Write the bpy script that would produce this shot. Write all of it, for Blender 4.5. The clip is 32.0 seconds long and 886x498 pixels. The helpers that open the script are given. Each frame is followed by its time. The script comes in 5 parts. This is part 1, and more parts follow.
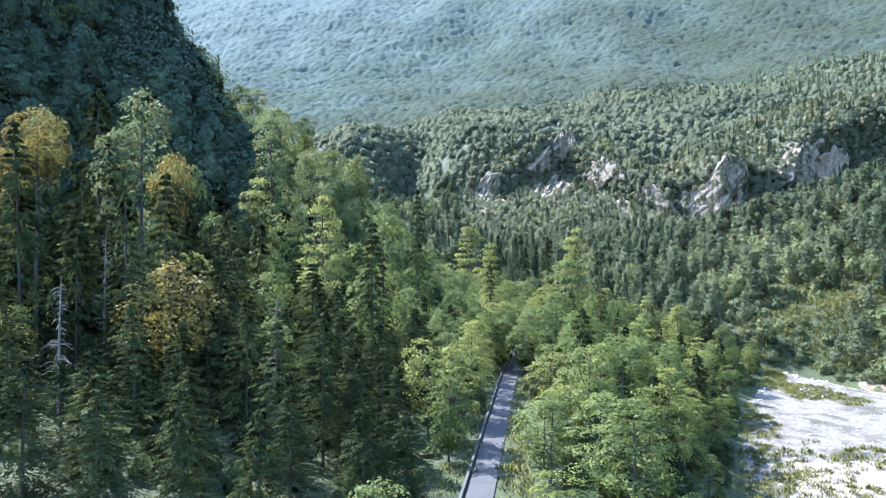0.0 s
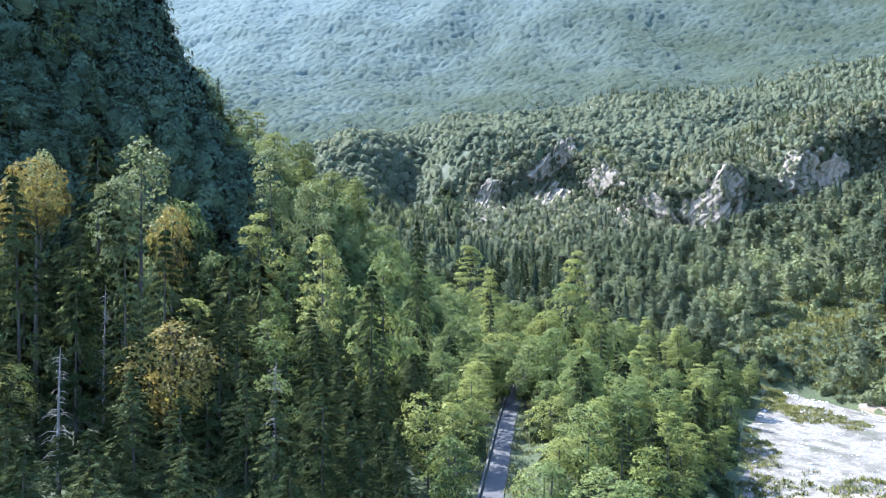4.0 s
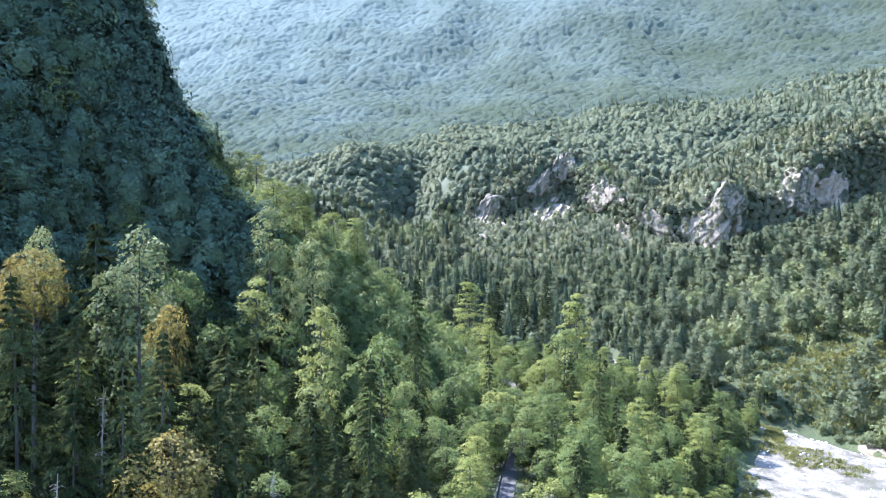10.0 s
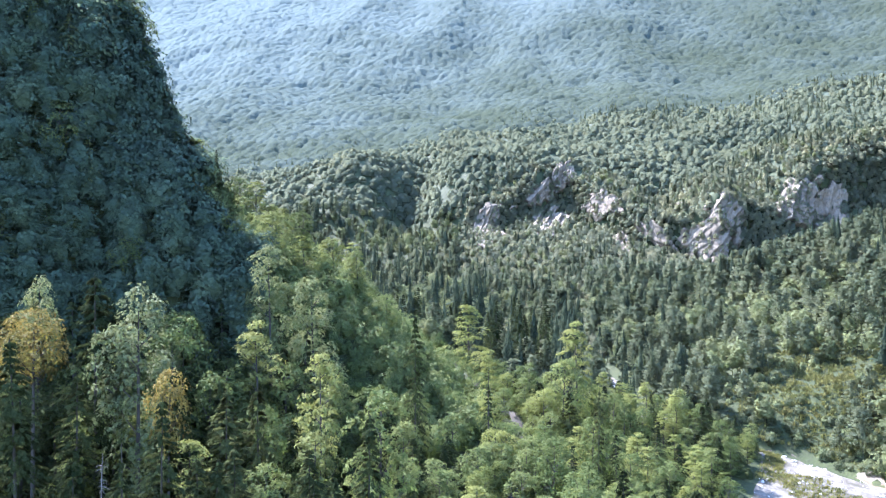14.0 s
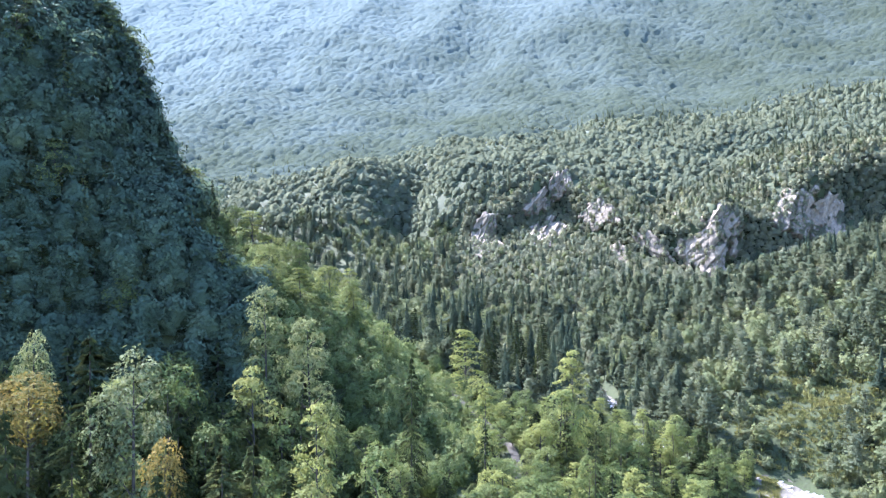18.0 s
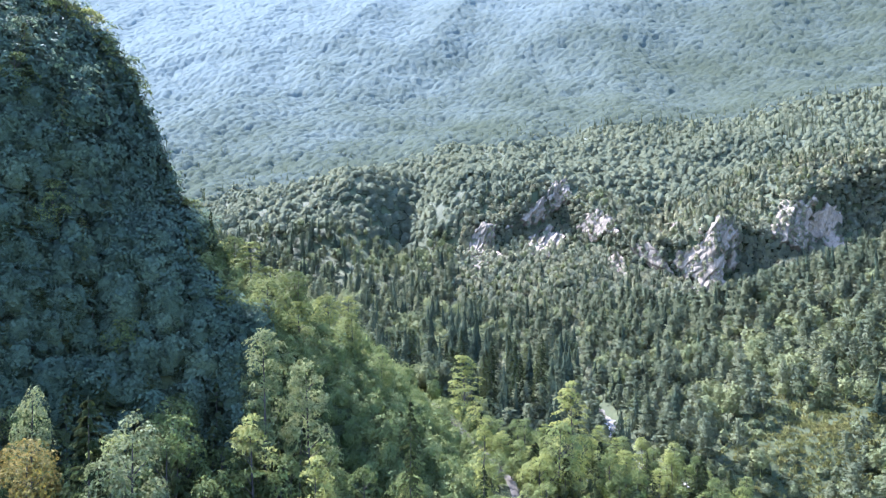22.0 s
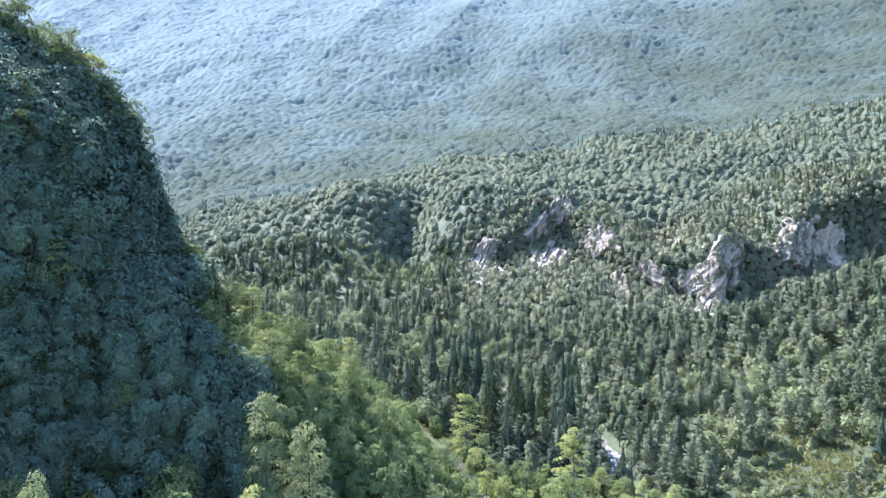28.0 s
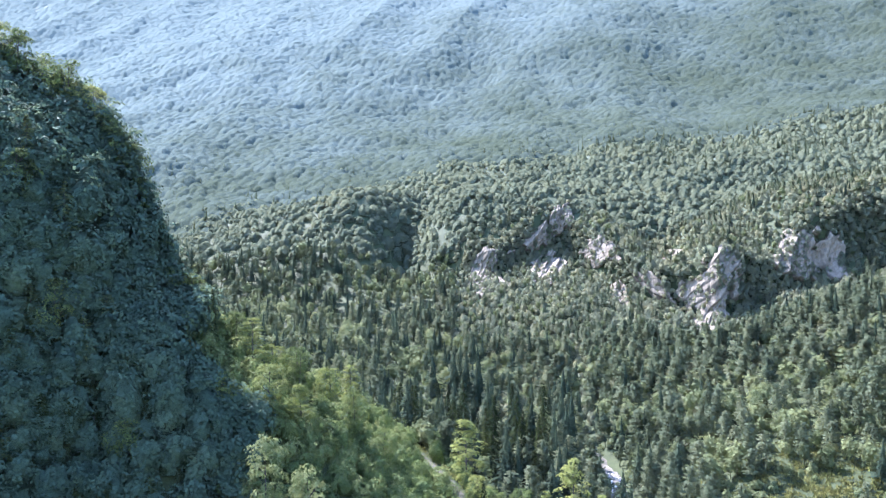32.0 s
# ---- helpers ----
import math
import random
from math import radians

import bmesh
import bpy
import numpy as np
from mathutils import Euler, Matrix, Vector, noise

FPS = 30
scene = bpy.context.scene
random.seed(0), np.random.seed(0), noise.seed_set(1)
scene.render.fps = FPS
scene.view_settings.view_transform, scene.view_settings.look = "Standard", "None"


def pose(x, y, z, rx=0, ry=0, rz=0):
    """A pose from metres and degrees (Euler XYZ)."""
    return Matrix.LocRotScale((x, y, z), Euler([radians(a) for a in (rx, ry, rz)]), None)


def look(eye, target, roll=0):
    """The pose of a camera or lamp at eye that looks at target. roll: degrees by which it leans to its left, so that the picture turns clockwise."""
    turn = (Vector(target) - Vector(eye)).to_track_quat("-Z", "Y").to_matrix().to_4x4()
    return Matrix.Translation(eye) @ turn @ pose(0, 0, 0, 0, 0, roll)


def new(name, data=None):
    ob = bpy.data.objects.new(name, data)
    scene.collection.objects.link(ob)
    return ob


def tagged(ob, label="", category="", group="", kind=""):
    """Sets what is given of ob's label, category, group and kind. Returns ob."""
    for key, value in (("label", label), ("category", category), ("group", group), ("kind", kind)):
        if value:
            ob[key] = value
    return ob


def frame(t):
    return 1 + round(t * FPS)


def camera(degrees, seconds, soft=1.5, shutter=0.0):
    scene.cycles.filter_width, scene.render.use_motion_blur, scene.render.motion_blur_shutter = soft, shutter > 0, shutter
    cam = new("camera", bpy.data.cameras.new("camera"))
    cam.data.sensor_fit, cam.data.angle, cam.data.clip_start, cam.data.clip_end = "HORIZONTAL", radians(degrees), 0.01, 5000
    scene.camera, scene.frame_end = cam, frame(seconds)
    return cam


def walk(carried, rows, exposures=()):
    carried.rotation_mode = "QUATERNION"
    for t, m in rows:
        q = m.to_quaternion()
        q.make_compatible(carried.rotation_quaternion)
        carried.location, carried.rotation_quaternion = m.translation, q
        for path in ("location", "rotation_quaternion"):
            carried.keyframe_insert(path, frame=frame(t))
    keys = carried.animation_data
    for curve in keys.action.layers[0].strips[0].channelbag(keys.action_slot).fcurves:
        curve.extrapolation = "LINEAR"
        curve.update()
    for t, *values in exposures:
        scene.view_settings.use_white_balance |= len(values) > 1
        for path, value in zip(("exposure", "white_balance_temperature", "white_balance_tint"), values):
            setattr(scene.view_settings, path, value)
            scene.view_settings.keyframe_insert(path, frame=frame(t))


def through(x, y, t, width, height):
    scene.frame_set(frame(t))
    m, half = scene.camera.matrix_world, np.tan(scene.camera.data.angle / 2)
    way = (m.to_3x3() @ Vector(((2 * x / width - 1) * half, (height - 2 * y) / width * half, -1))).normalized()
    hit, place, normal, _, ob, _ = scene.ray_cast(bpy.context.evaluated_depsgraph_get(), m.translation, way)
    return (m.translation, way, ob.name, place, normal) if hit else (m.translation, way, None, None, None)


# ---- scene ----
cam = camera(60.2, 32.0, soft=1.1)
EXPOSURE, KELVIN, TINT = 2.44, 5270, 19
METRES, EYE, TILT, LEAN, TURN = 60.0, 21.0, 0.0, 0.0, 0.0
ROWS = [
    (0.0, 0.0, 0.0, 0.0, 0.0, 0.0, -0.0),
    (0.5, 0.0, 0.0002, 0.0096, 0.01, -0.0, -0.0),
    (1.0, 0.0004, 0.0003, 0.0202, 0.01, -0.0, -0.01),
    (1.5, 0.0007, 0.0004, 0.0321, 0.01, -0.02, 0.01),
    (2.0, 0.0011, 0.0005, 0.0448, 0.02, -0.04, 0.02),
    (2.5, 0.0014, 0.0006, 0.0578, 0.02, -0.03, 0.03),
    (3.0, 0.0015, 0.0008, 0.0711, 0.02, -0.03, 0.04),
    (3.5, 0.0019, 0.0003, 0.0852, 0.03, -0.03, 0.04),
    (5.5, 0.0012, 0.0006, 0.1458, 0.03, 0.04, -0.04),
    (6.0, 0.0012, 0.0004, 0.1603, 0.04, 0.06, -0.03),
    (6.5, 0.0013, 0.0003, 0.1753, 0.05, 0.06, -0.04),
    (7.0, 0.0012, 0.0006, 0.1907, 0.03, 0.07, -0.04),
    (7.5, 0.0013, 0.0012, 0.206, 0.02, 0.08, -0.04),
    (8.0, 0.0026, 0.0005, 0.2207, 0.01, 0.07, -0.03),
    (8.5, 0.0035, 0.0005, 0.2351, 0.0, 0.08, 0.01),
    (9.0, 0.0048, -0.0005, 0.2497, -0.0, 0.1, 0.05),
    (9.5, 0.005, -0.0004, 0.2644, 0.0, 0.11, 0.07),
    (10.0, 0.0052, -0.0002, 0.2794, 0.01, 0.13, 0.08),
    (10.5, 0.0054, -0.0005, 0.2945, 0.02, 0.14, 0.07),
    (11.0, 0.0051, -0.0, 0.3097, 0.01, 0.15, 0.07),
    (11.5, 0.0046, 0.0, 0.3251, 0.01, 0.14, 0.04),
    (12.0, 0.0043, 0.0002, 0.3405, 0.01, 0.12, 0.02),
    (12.5, 0.0042, 0.0001, 0.3561, -0.01, 0.13, -0.01),
    (13.0, 0.0038, 0.0009, 0.3715, -0.01, 0.12, -0.04),
    (13.5, 0.004, 0.0011, 0.3872, -0.03, 0.11, -0.07),
    (14.0, 0.0036, 0.0024, 0.4022, -0.05, 0.09, -0.07),
    (14.5, 0.0037, 0.0029, 0.4178, -0.08, 0.08, -0.08),
    (16.5, 0.0056, 0.0056, 0.4805, -0.19, 0.07, -0.03),
    (17.0, 0.006, 0.0053, 0.4967, -0.22, 0.08, -0.01),
    (17.5, 0.0063, 0.005, 0.5135, -0.25, 0.08, 0.0),
    (18.0, 0.0064, 0.0045, 0.5302, -0.26, 0.09, 0.02),
    (18.5, 0.0062, 0.0038, 0.5471, -0.27, 0.12, 0.02),
    (19.0, 0.0062, 0.0039, 0.5627, -0.29, 0.13, 0.03),
    (19.5, 0.0057, 0.0043, 0.5795, -0.31, 0.13, 0.03),
    (20.0, 0.0056, 0.0038, 0.5966, -0.33, 0.12, 0.02),
    (20.5, 0.005, 0.0048, 0.6132, -0.36, 0.12, 0.02),
    (21.0, 0.005, 0.005, 0.63, -0.37, 0.11, 0.03),
    (21.5, 0.0048, 0.0055, 0.6468, -0.37, 0.11, 0.04),
    (22.0, 0.0047, 0.0058, 0.6639, -0.38, 0.11, 0.03),
    (22.5, 0.0046, 0.0061, 0.6809, -0.37, 0.1, 0.02),
    (23.0, 0.0042, 0.0069, 0.6975, -0.36, 0.09, 0.01),
    (23.5, 0.0044, 0.0071, 0.7145, -0.35, 0.08, -0.01),
    (24.0, 0.0042, 0.0079, 0.7308, -0.34, 0.08, 0.0),
    (24.5, 0.0041, 0.0081, 0.7475, -0.33, 0.07, -0.0),
    (25.0, 0.0037, 0.0084, 0.7642, -0.32, 0.07, -0.01),
    (25.5, 0.0039, 0.0084, 0.7807, -0.31, 0.1, -0.01),
    (27.5, 0.0022, 0.0117, 0.8469, -0.27, 0.12, -0.07),
    (28.0, 0.002, 0.0122, 0.8643, -0.26, 0.12, -0.08),
    (28.5, 0.0024, 0.0122, 0.8809, -0.27, 0.13, -0.08),
    (29.0, 0.0023, 0.0125, 0.8979, -0.26, 0.13, -0.08),
    (29.5, 0.0025, 0.0127, 0.9146, -0.25, 0.14, -0.08),
    (30.0, 0.0025, 0.0126, 0.9316, -0.25, 0.13, -0.08),
    (30.5, 0.0021, 0.0137, 0.9484, -0.24, 0.13, -0.09),
    (31.0, 0.0026, 0.0138, 0.9655, -0.23, 0.12, -0.1),
    (31.5, 0.0022, 0.014, 0.9823, -0.23, 0.11, -0.1),
    (32.0, 0.0023, 0.0141, 0.9992, -0.24, 0.11, -0.1),
]
walk(cam, [(t, pose(0, 0, EYE, TILT, LEAN, TURN) @ pose(METRES * x, METRES * y, METRES * z, 90 + pitch, roll, yaw)) for t, x, y, z, yaw, pitch, roll in ROWS],
     [(0.0, EXPOSURE - 0.10, KELVIN, TINT - 3), (7.0, EXPOSURE - 0.04, KELVIN, TINT - 3), (13.0, EXPOSURE + 0.16, KELVIN, TINT + 5), (25.0, EXPOSURE + 0.14, KELVIN, TINT + 7), (32.0, EXPOSURE + 0.04, KELVIN, TINT + 6)])

# ---- sky and sun: late-morning sun ahead and to the left, behind the spur ----
SUN_AZ, SUN_EL = -44.0, 49.0
world = bpy.data.worlds.new("sky")
scene.world = world
world.use_nodes = True
wn = world.node_tree
sky = wn.nodes.new("ShaderNodeTexSky")
sky.sky_type, sky.sun_disc = "NISHITA", False
sky.sun_elevation, sky.sun_rotation = radians(SUN_EL), radians(SUN_AZ)
sky.air_density, sky.dust_density, sky.ozone_density = 1.6, 0.8, 2.5
wn.nodes["Background"].inputs[1].default_value = 0.15
wn.links.new(sky.outputs[0], wn.nodes["Background"].inputs[0])
to_sun = Vector((math.sin(radians(SUN_AZ)) * math.cos(radians(SUN_EL)), math.cos(radians(SUN_AZ)) * math.cos(radians(SUN_EL)), math.sin(radians(SUN_EL))))
sun = new("sun", bpy.data.lights.new("sun", "SUN"))
sun.data.energy, sun.data.angle, sun.data.color = 5.0, radians(0.6), (1.0, 0.93, 0.80)
sun.matrix_world = look((0, 0, 400), Vector((0, 0, 400)) - to_sun)


# ---- materials ----
def nodes_of(name):
    m = bpy.data.materials.new(name)
    m.use_nodes = True
    return m, m.node_tree.nodes, m.node_tree.links


def ramp(n, stops):
    r = n.new("ShaderNodeValToRGB")
    el = r.color_ramp.elements
    while len(el) < len(stops):
        el.new(0.5)
    for e, (p, c) in zip(el, stops):
        e.position, e.color = p, (*c, 1)
    return r


def maths(n, l, op, a, b):
    m = n.new("ShaderNodeMath")
    m.operation = op
    for k, v in enumerate((a, b)):
        if isinstance(v, (int, float)):
            m.inputs[k].default_value = v
        else:
            l.new(v, m.inputs[k])
    return m.outputs[0]


def leaf_mat(name, dark, mid, light, trans=0.35, cell=5.0, hole=0.62, stand=0.06, per_tree="object", rough=0.65, spec=0.18, through=(1.12, 1.15, 0.75), ruffle=0.9):
    """Foliage: sprays of leaves with gaps between them; colour by leaf, by tree and by stand; part of the light goes through.
    Leaves face the way their crown swells there, a little unevenly.
    cell: leaves a metre; hole: how much of a spray is leaf (over 1: no gaps); ruffle: how unevenly the leaves face."""
    m, n, l = nodes_of(name)
    m.cycles.use_bump_map_correction = False
    geo = n.new("ShaderNodeNewGeometry")
    if per_tree == "object":
        tree = n.new("ShaderNodeObjectInfo").outputs["Random"]
    else:
        at = n.new("ShaderNodeAttribute")
        at.attribute_name = "tint"
        tree = at.outputs["Fac"]
    tex = n.new("ShaderNodeTexNoise")
    tex.inputs["Scale"].default_value = stand
    tex.inputs["Detail"].default_value = 3
    l.new(geo.outputs["Position"], tex.inputs["Vector"])
    vor = n.new("ShaderNodeTexVoronoi")
    vor.inputs["Scale"].default_value = cell
    l.new(geo.outputs["Position"], vor.inputs["Vector"])
    sep = n.new("ShaderNodeSeparateColor")
    l.new(vor.outputs["Color"], sep.inputs[0])
    v = maths(n, l, "MULTIPLY", sep.outputs[0], 0.38)
    v = maths(n, l, "ADD", v, maths(n, l, "MULTIPLY", tree, 0.40))
    v = maths(n, l, "ADD", v, maths(n, l, "MULTIPLY", maths(n, l, "SUBTRACT", tex.outputs["Fac"], 0.32), 0.75))
    r = ramp(n, [(0.08, dark), (0.5, mid), (0.95, light)])
    l.new(v, r.inputs[0])
    shift = n.new("ShaderNodeVectorMath")
    shift.operation = "MULTIPLY_ADD"
    shift.inputs[1].default_value = (ruffle,) * 3
    shift.inputs[2].default_value = (-ruffle / 2,) * 3
    l.new(vor.outputs["Color"], shift.inputs[0])
    swell = n.new("ShaderNodeAttribute")
    swell.attribute_name = "swell"
    turn = n.new("ShaderNodeVectorTransform")
    turn.vector_type, turn.convert_from, turn.convert_to = "NORMAL", "OBJECT", "WORLD"
    l.new(swell.outputs["Vector"], turn.inputs[0])
    add = n.new("ShaderNodeVectorMath")
    l.new(turn.outputs[0], add.inputs[0])
    l.new(shift.outputs[0], add.inputs[1])
    nrm = n.new("ShaderNodeVectorMath")
    nrm.operation = "NORMALIZE"
    l.new(add.outputs[0], nrm.inputs[0])
    p = n["Principled BSDF"]
    l.new(r.outputs[0], p.inputs["Base Color"])
    l.new(nrm.outputs[0], p.inputs["Normal"])
    p.inputs["Roughness"].default_value = rough
    p.inputs["Specular IOR Level"].default_value = spec
    t = n.new("ShaderNodeBsdfTranslucent")
    l.new(nrm.outputs[0], t.inputs["Normal"])
    warm = n.new("ShaderNodeMix")
    warm.data_type, warm.blend_type = "RGBA", "MULTIPLY"
    warm.inputs[0].default_value = 1.0
    warm.inputs[7].default_value = (*through, 1)
    l.new(r.outputs[0], warm.inputs[6])
    l.new(warm.outputs[2], t.inputs[0])
    mix = n.new("ShaderNodeMixShader")
    mix.inputs[0].default_value = trans
    l.new(p.outputs[0], mix.inputs[1])
    l.new(t.outputs[0], mix.inputs[2])
    last = mix
    if hole < 1:
        gap = n.new("ShaderNodeBsdfTransparent")
        last = n.new("ShaderNodeMixShader")
        l.new(maths(n, l, "LESS_THAN", vor.outputs["Distance"], hole), last.inputs[0])
        l.new(gap.outputs[0], last.inputs[1])
        l.new(mix.outputs[0], last.inputs[2])
    l.new(last.outputs[0], n["Material Output"].inputs[0])
    return m


def solid_mat(name, stops, scale, detail=6, rough=0.85, bump=0.3, bump_scale=None, stretch=(1, 1, 1), second=None):
    """Earth, rock, bark, asphalt: two scales of noise and fine relief."""
    m, n, l = nodes_of(name)
    geo = n.new("ShaderNodeNewGeometry")
    mp = n.new("ShaderNodeMapping")
    mp.inputs["Scale"].default_value = stretch
    l.new(geo.outputs["Position"], mp.inputs[0])
    tex = n.new("ShaderNodeTexNoise")
    tex.inputs["Scale"].default_value, tex.inputs["Detail"].default_value = scale, detail
    tex.inputs["Roughness"].default_value = 0.62
    l.new(mp.outputs[0], tex.inputs[0])
    r = ramp(n, stops)
    l.new(tex.outputs[0], r.inputs[0])
    colour = r.outputs[0]
    fine = n.new("ShaderNodeTexNoise")
    fine.inputs["Scale"].default_value, fine.inputs["Detail"].default_value = bump_scale or scale * 9, 5
    l.new(mp.outputs[0], fine.inputs[0])
    if second:
        r2 = ramp(n, [(0.38, (0, 0, 0)), (0.66, (1, 1, 1))])
        l.new(fine.outputs[0], r2.inputs[0])
        mx = n.new("ShaderNodeMix")
        mx.data_type = "RGBA"
        mx.inputs[7].default_value = (*second, 1)
        l.new(maths(n, l, "MULTIPLY", r2.outputs[0], 0.6), mx.inputs[0])
        l.new(colour, mx.inputs[6])
        colour = mx.outputs[2]
    p = n["Principled BSDF"]
    l.new(colour, p.inputs["Base Color"])
    p.inputs["Roughness"].default_value = rough
    p.inputs["Specular IOR Level"].default_value = 0.25
    b = n.new("ShaderNodeBump")
    b.inputs["Strength"].default_value, b.inputs["Distance"].default_value = bump, 0.6 / (bump_scale or scale * 9)
    l.new(fine.outputs[0], b.inputs["Height"])
    l.new(b.outputs[0], p.inputs["Normal"])
    return m


M_BEECH = leaf_mat("beech_leaf", (0.047, 0.074, 0.021), (0.134, 0.177, 0.054), (0.286, 0.309, 0.110), 0.50, 8.0, 0.62, ruffle=1.5)
M_OLIVE = leaf_mat("olive_leaf", (0.058, 0.077, 0.028), (0.152, 0.183, 0.071), (0.289, 0.321, 0.140), 0.48, 8.0, 0.62, ruffle=1.5)
M_SILVER = leaf_mat("pale_leaf", (0.062, 0.084, 0.034), (0.145, 0.176, 0.078), (0.273, 0.304, 0.152), 0.46, 8.0, 0.62, ruffle=1.5)
M_AUTUMN = leaf_mat("turning_leaf", (0.111, 0.106, 0.029), (0.258, 0.202, 0.052), (0.381, 0.303, 0.088), 0.45, 8.0, 0.62, ruffle=1.5)
M_LIME = leaf_mat("fresh_leaf", (0.089, 0.123, 0.031), (0.212, 0.245, 0.066), (0.355, 0.369, 0.118), 0.52, 8.0, 0.62, ruffle=1.5)
M_SPRUCE = leaf_mat("spruce_needle", (0.015, 0.024, 0.010), (0.039, 0.053, 0.020), (0.098, 0.112, 0.043), 0.28, 12.0, 0.68, ruffle=1.4, spec=0.03)
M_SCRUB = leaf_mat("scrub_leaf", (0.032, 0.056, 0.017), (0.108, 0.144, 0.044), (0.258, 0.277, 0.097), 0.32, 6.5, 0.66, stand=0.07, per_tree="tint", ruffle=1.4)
# haze over the spur's face put into the leaf colour: bluish, little contrast
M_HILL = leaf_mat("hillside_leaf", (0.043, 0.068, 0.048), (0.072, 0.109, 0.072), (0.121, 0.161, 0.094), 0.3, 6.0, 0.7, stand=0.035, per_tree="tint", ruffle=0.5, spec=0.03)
# valley trees: colours lightened and greyed, with haze painted into them
M_PINE = leaf_mat("pine_needle", (0.056, 0.076, 0.047), (0.115, 0.140, 0.085), (0.204, 0.220, 0.130), 0.48, 5.0, 0.6, stand=0.02, per_tree="tint", spec=0.03, ruffle=1.6)
M_MIDSPRUCE = leaf_mat("valley_spruce_needle", (0.026, 0.043, 0.029), (0.052, 0.073, 0.047), (0.096, 0.120, 0.068), 0.40, 5.0, 0.66, stand=0.02, per_tree="tint", spec=0.03, ruffle=1.5)
M_MIDLEAF = leaf_mat("valley_leaf", (0.084, 0.109, 0.050), (0.166, 0.198, 0.089), (0.275, 0.294, 0.130), 0.50, 5.0, 0.62, stand=0.02, per_tree="tint", ruffle=1.6)
M_BANK = leaf_mat("willow_leaf", (0.064, 0.086, 0.044), (0.125, 0.150, 0.078), (0.205, 0.222, 0.118), 0.46, 5.0, 0.58, stand=0.05, per_tree="tint", ruffle=1.5)
# slope and upper wood: pale, greyish leaf colours stand in for haze
M_SLOPE = leaf_mat("slope_leaf", (0.115, 0.139, 0.092), (0.205, 0.222, 0.141), (0.333, 0.315, 0.173), 0.50, 3.6, 0.64, stand=0.03, per_tree="tint", spec=0.03, ruffle=1.6)
M_UPPER = leaf_mat("upper_wood_leaf", (0.092, 0.115, 0.077), (0.144, 0.167, 0.108), (0.207, 0.224, 0.134), 0.50, 3.0, 0.68, stand=0.012, per_tree="tint", spec=0.02, ruffle=1.2)
# ramp from green to pale blue-green, haze put into the leaf colour
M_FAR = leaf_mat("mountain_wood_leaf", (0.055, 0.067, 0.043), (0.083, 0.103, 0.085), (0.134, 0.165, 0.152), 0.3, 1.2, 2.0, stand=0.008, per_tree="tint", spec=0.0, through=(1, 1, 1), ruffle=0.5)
M_BARK = solid_mat("bark", [(0.3, (0.035, 0.030, 0.026)), (0.7, (0.10, 0.09, 0.078))], 3.0, bump=0.6, stretch=(1, 1, 0.2))
M_DEAD = solid_mat("dead_wood", [(0.3, (0.10, 0.09, 0.08)), (0.7, (0.22, 0.20, 0.18))], 3.0, bump=0.5, stretch=(1, 1, 0.2))
M_GROUND = solid_mat("forest_floor", [(0.25, (0.018, 0.026, 0.009)), (0.5, (0.034, 0.047, 0.014)), (0.75, (0.058, 0.070, 0.022))], 0.09, detail=9, bump=0.6, bump_scale=1.2, second=(0.028, 0.032, 0.016))
# ground pales with height: haze on the far slopes put into its colour
gn, gl = M_GROUND.node_tree.nodes, M_GROUND.node_tree.links
gp = gn["Principled BSDF"]
low_colour = gp.inputs["Base Color"].links[0].from_socket
gsep = gn.new("ShaderNodeSeparateXYZ")
gl.new(gn.new("ShaderNodeNewGeometry").outputs["Position"], gsep.inputs[0])
high = ramp(gn, [(0.0, (0, 0, 0)), (1.0, (1, 1, 1))])
gl.new(maths(gn, gl, "DIVIDE", maths(gn, gl, "SUBTRACT", gsep.outputs[2], 60.0), 190.0), high.inputs[0])
ground_haze = gn.new("ShaderNodeMix")
ground_haze.data_type = "RGBA"
ground_haze.inputs[7].default_value = (0.055, 0.072, 0.045, 1)
gl.new(high.outputs[0], ground_haze.inputs[0])
gl.new(low_colour, ground_haze.inputs[6])
gl.new(ground_haze.outputs[2], gp.inputs["Base Color"])
M_GRASS = leaf_mat("meadow_grass", (0.073, 0.086, 0.023), (0.138, 0.144, 0.040), (0.211, 0.191, 0.062), 0.35, 4.0, 2.0, stand=0.08, per_tree="tint")
M_GRAVEL = solid_mat("river_gravel", [(0.34, (0.048, 0.050, 0.028)), (0.42, (0.080, 0.072, 0.054)), (0.49, (0.126, 0.114, 0.092)), (0.58, (0.172, 0.158, 0.134)), (0.68, (0.104, 0.094, 0.076))], 0.22, detail=10, bump=1.0, bump_scale=1.6, stretch=(1, 0.7, 1), second=(0.068, 0.062, 0.050))
M_SAND = solid_mat("wet_silt", [(0.3, (0.13, 0.105, 0.08)), (0.7, (0.22, 0.19, 0.15))], 0.3, bump=0.3, bump_scale=4)
M_ROCK = solid_mat("limestone", [(0.30, (0.070, 0.056, 0.040)), (0.42, (0.160, 0.130, 0.094)), (0.55, (0.232, 0.190, 0.140)), (0.66, (0.185, 0.152, 0.110)), (0.78, (0.260, 0.160, 0.075))], 0.13, detail=10, bump=1.0, bump_scale=0.7, stretch=(1.4, 1, 0.4), second=(0.095, 0.084, 0.056))
M_BOULDER = solid_mat("river_stone", [(0.3, (0.36, 0.35, 0.32)), (0.7, (0.68, 0.67, 0.63))], 0.8, bump=0.5)
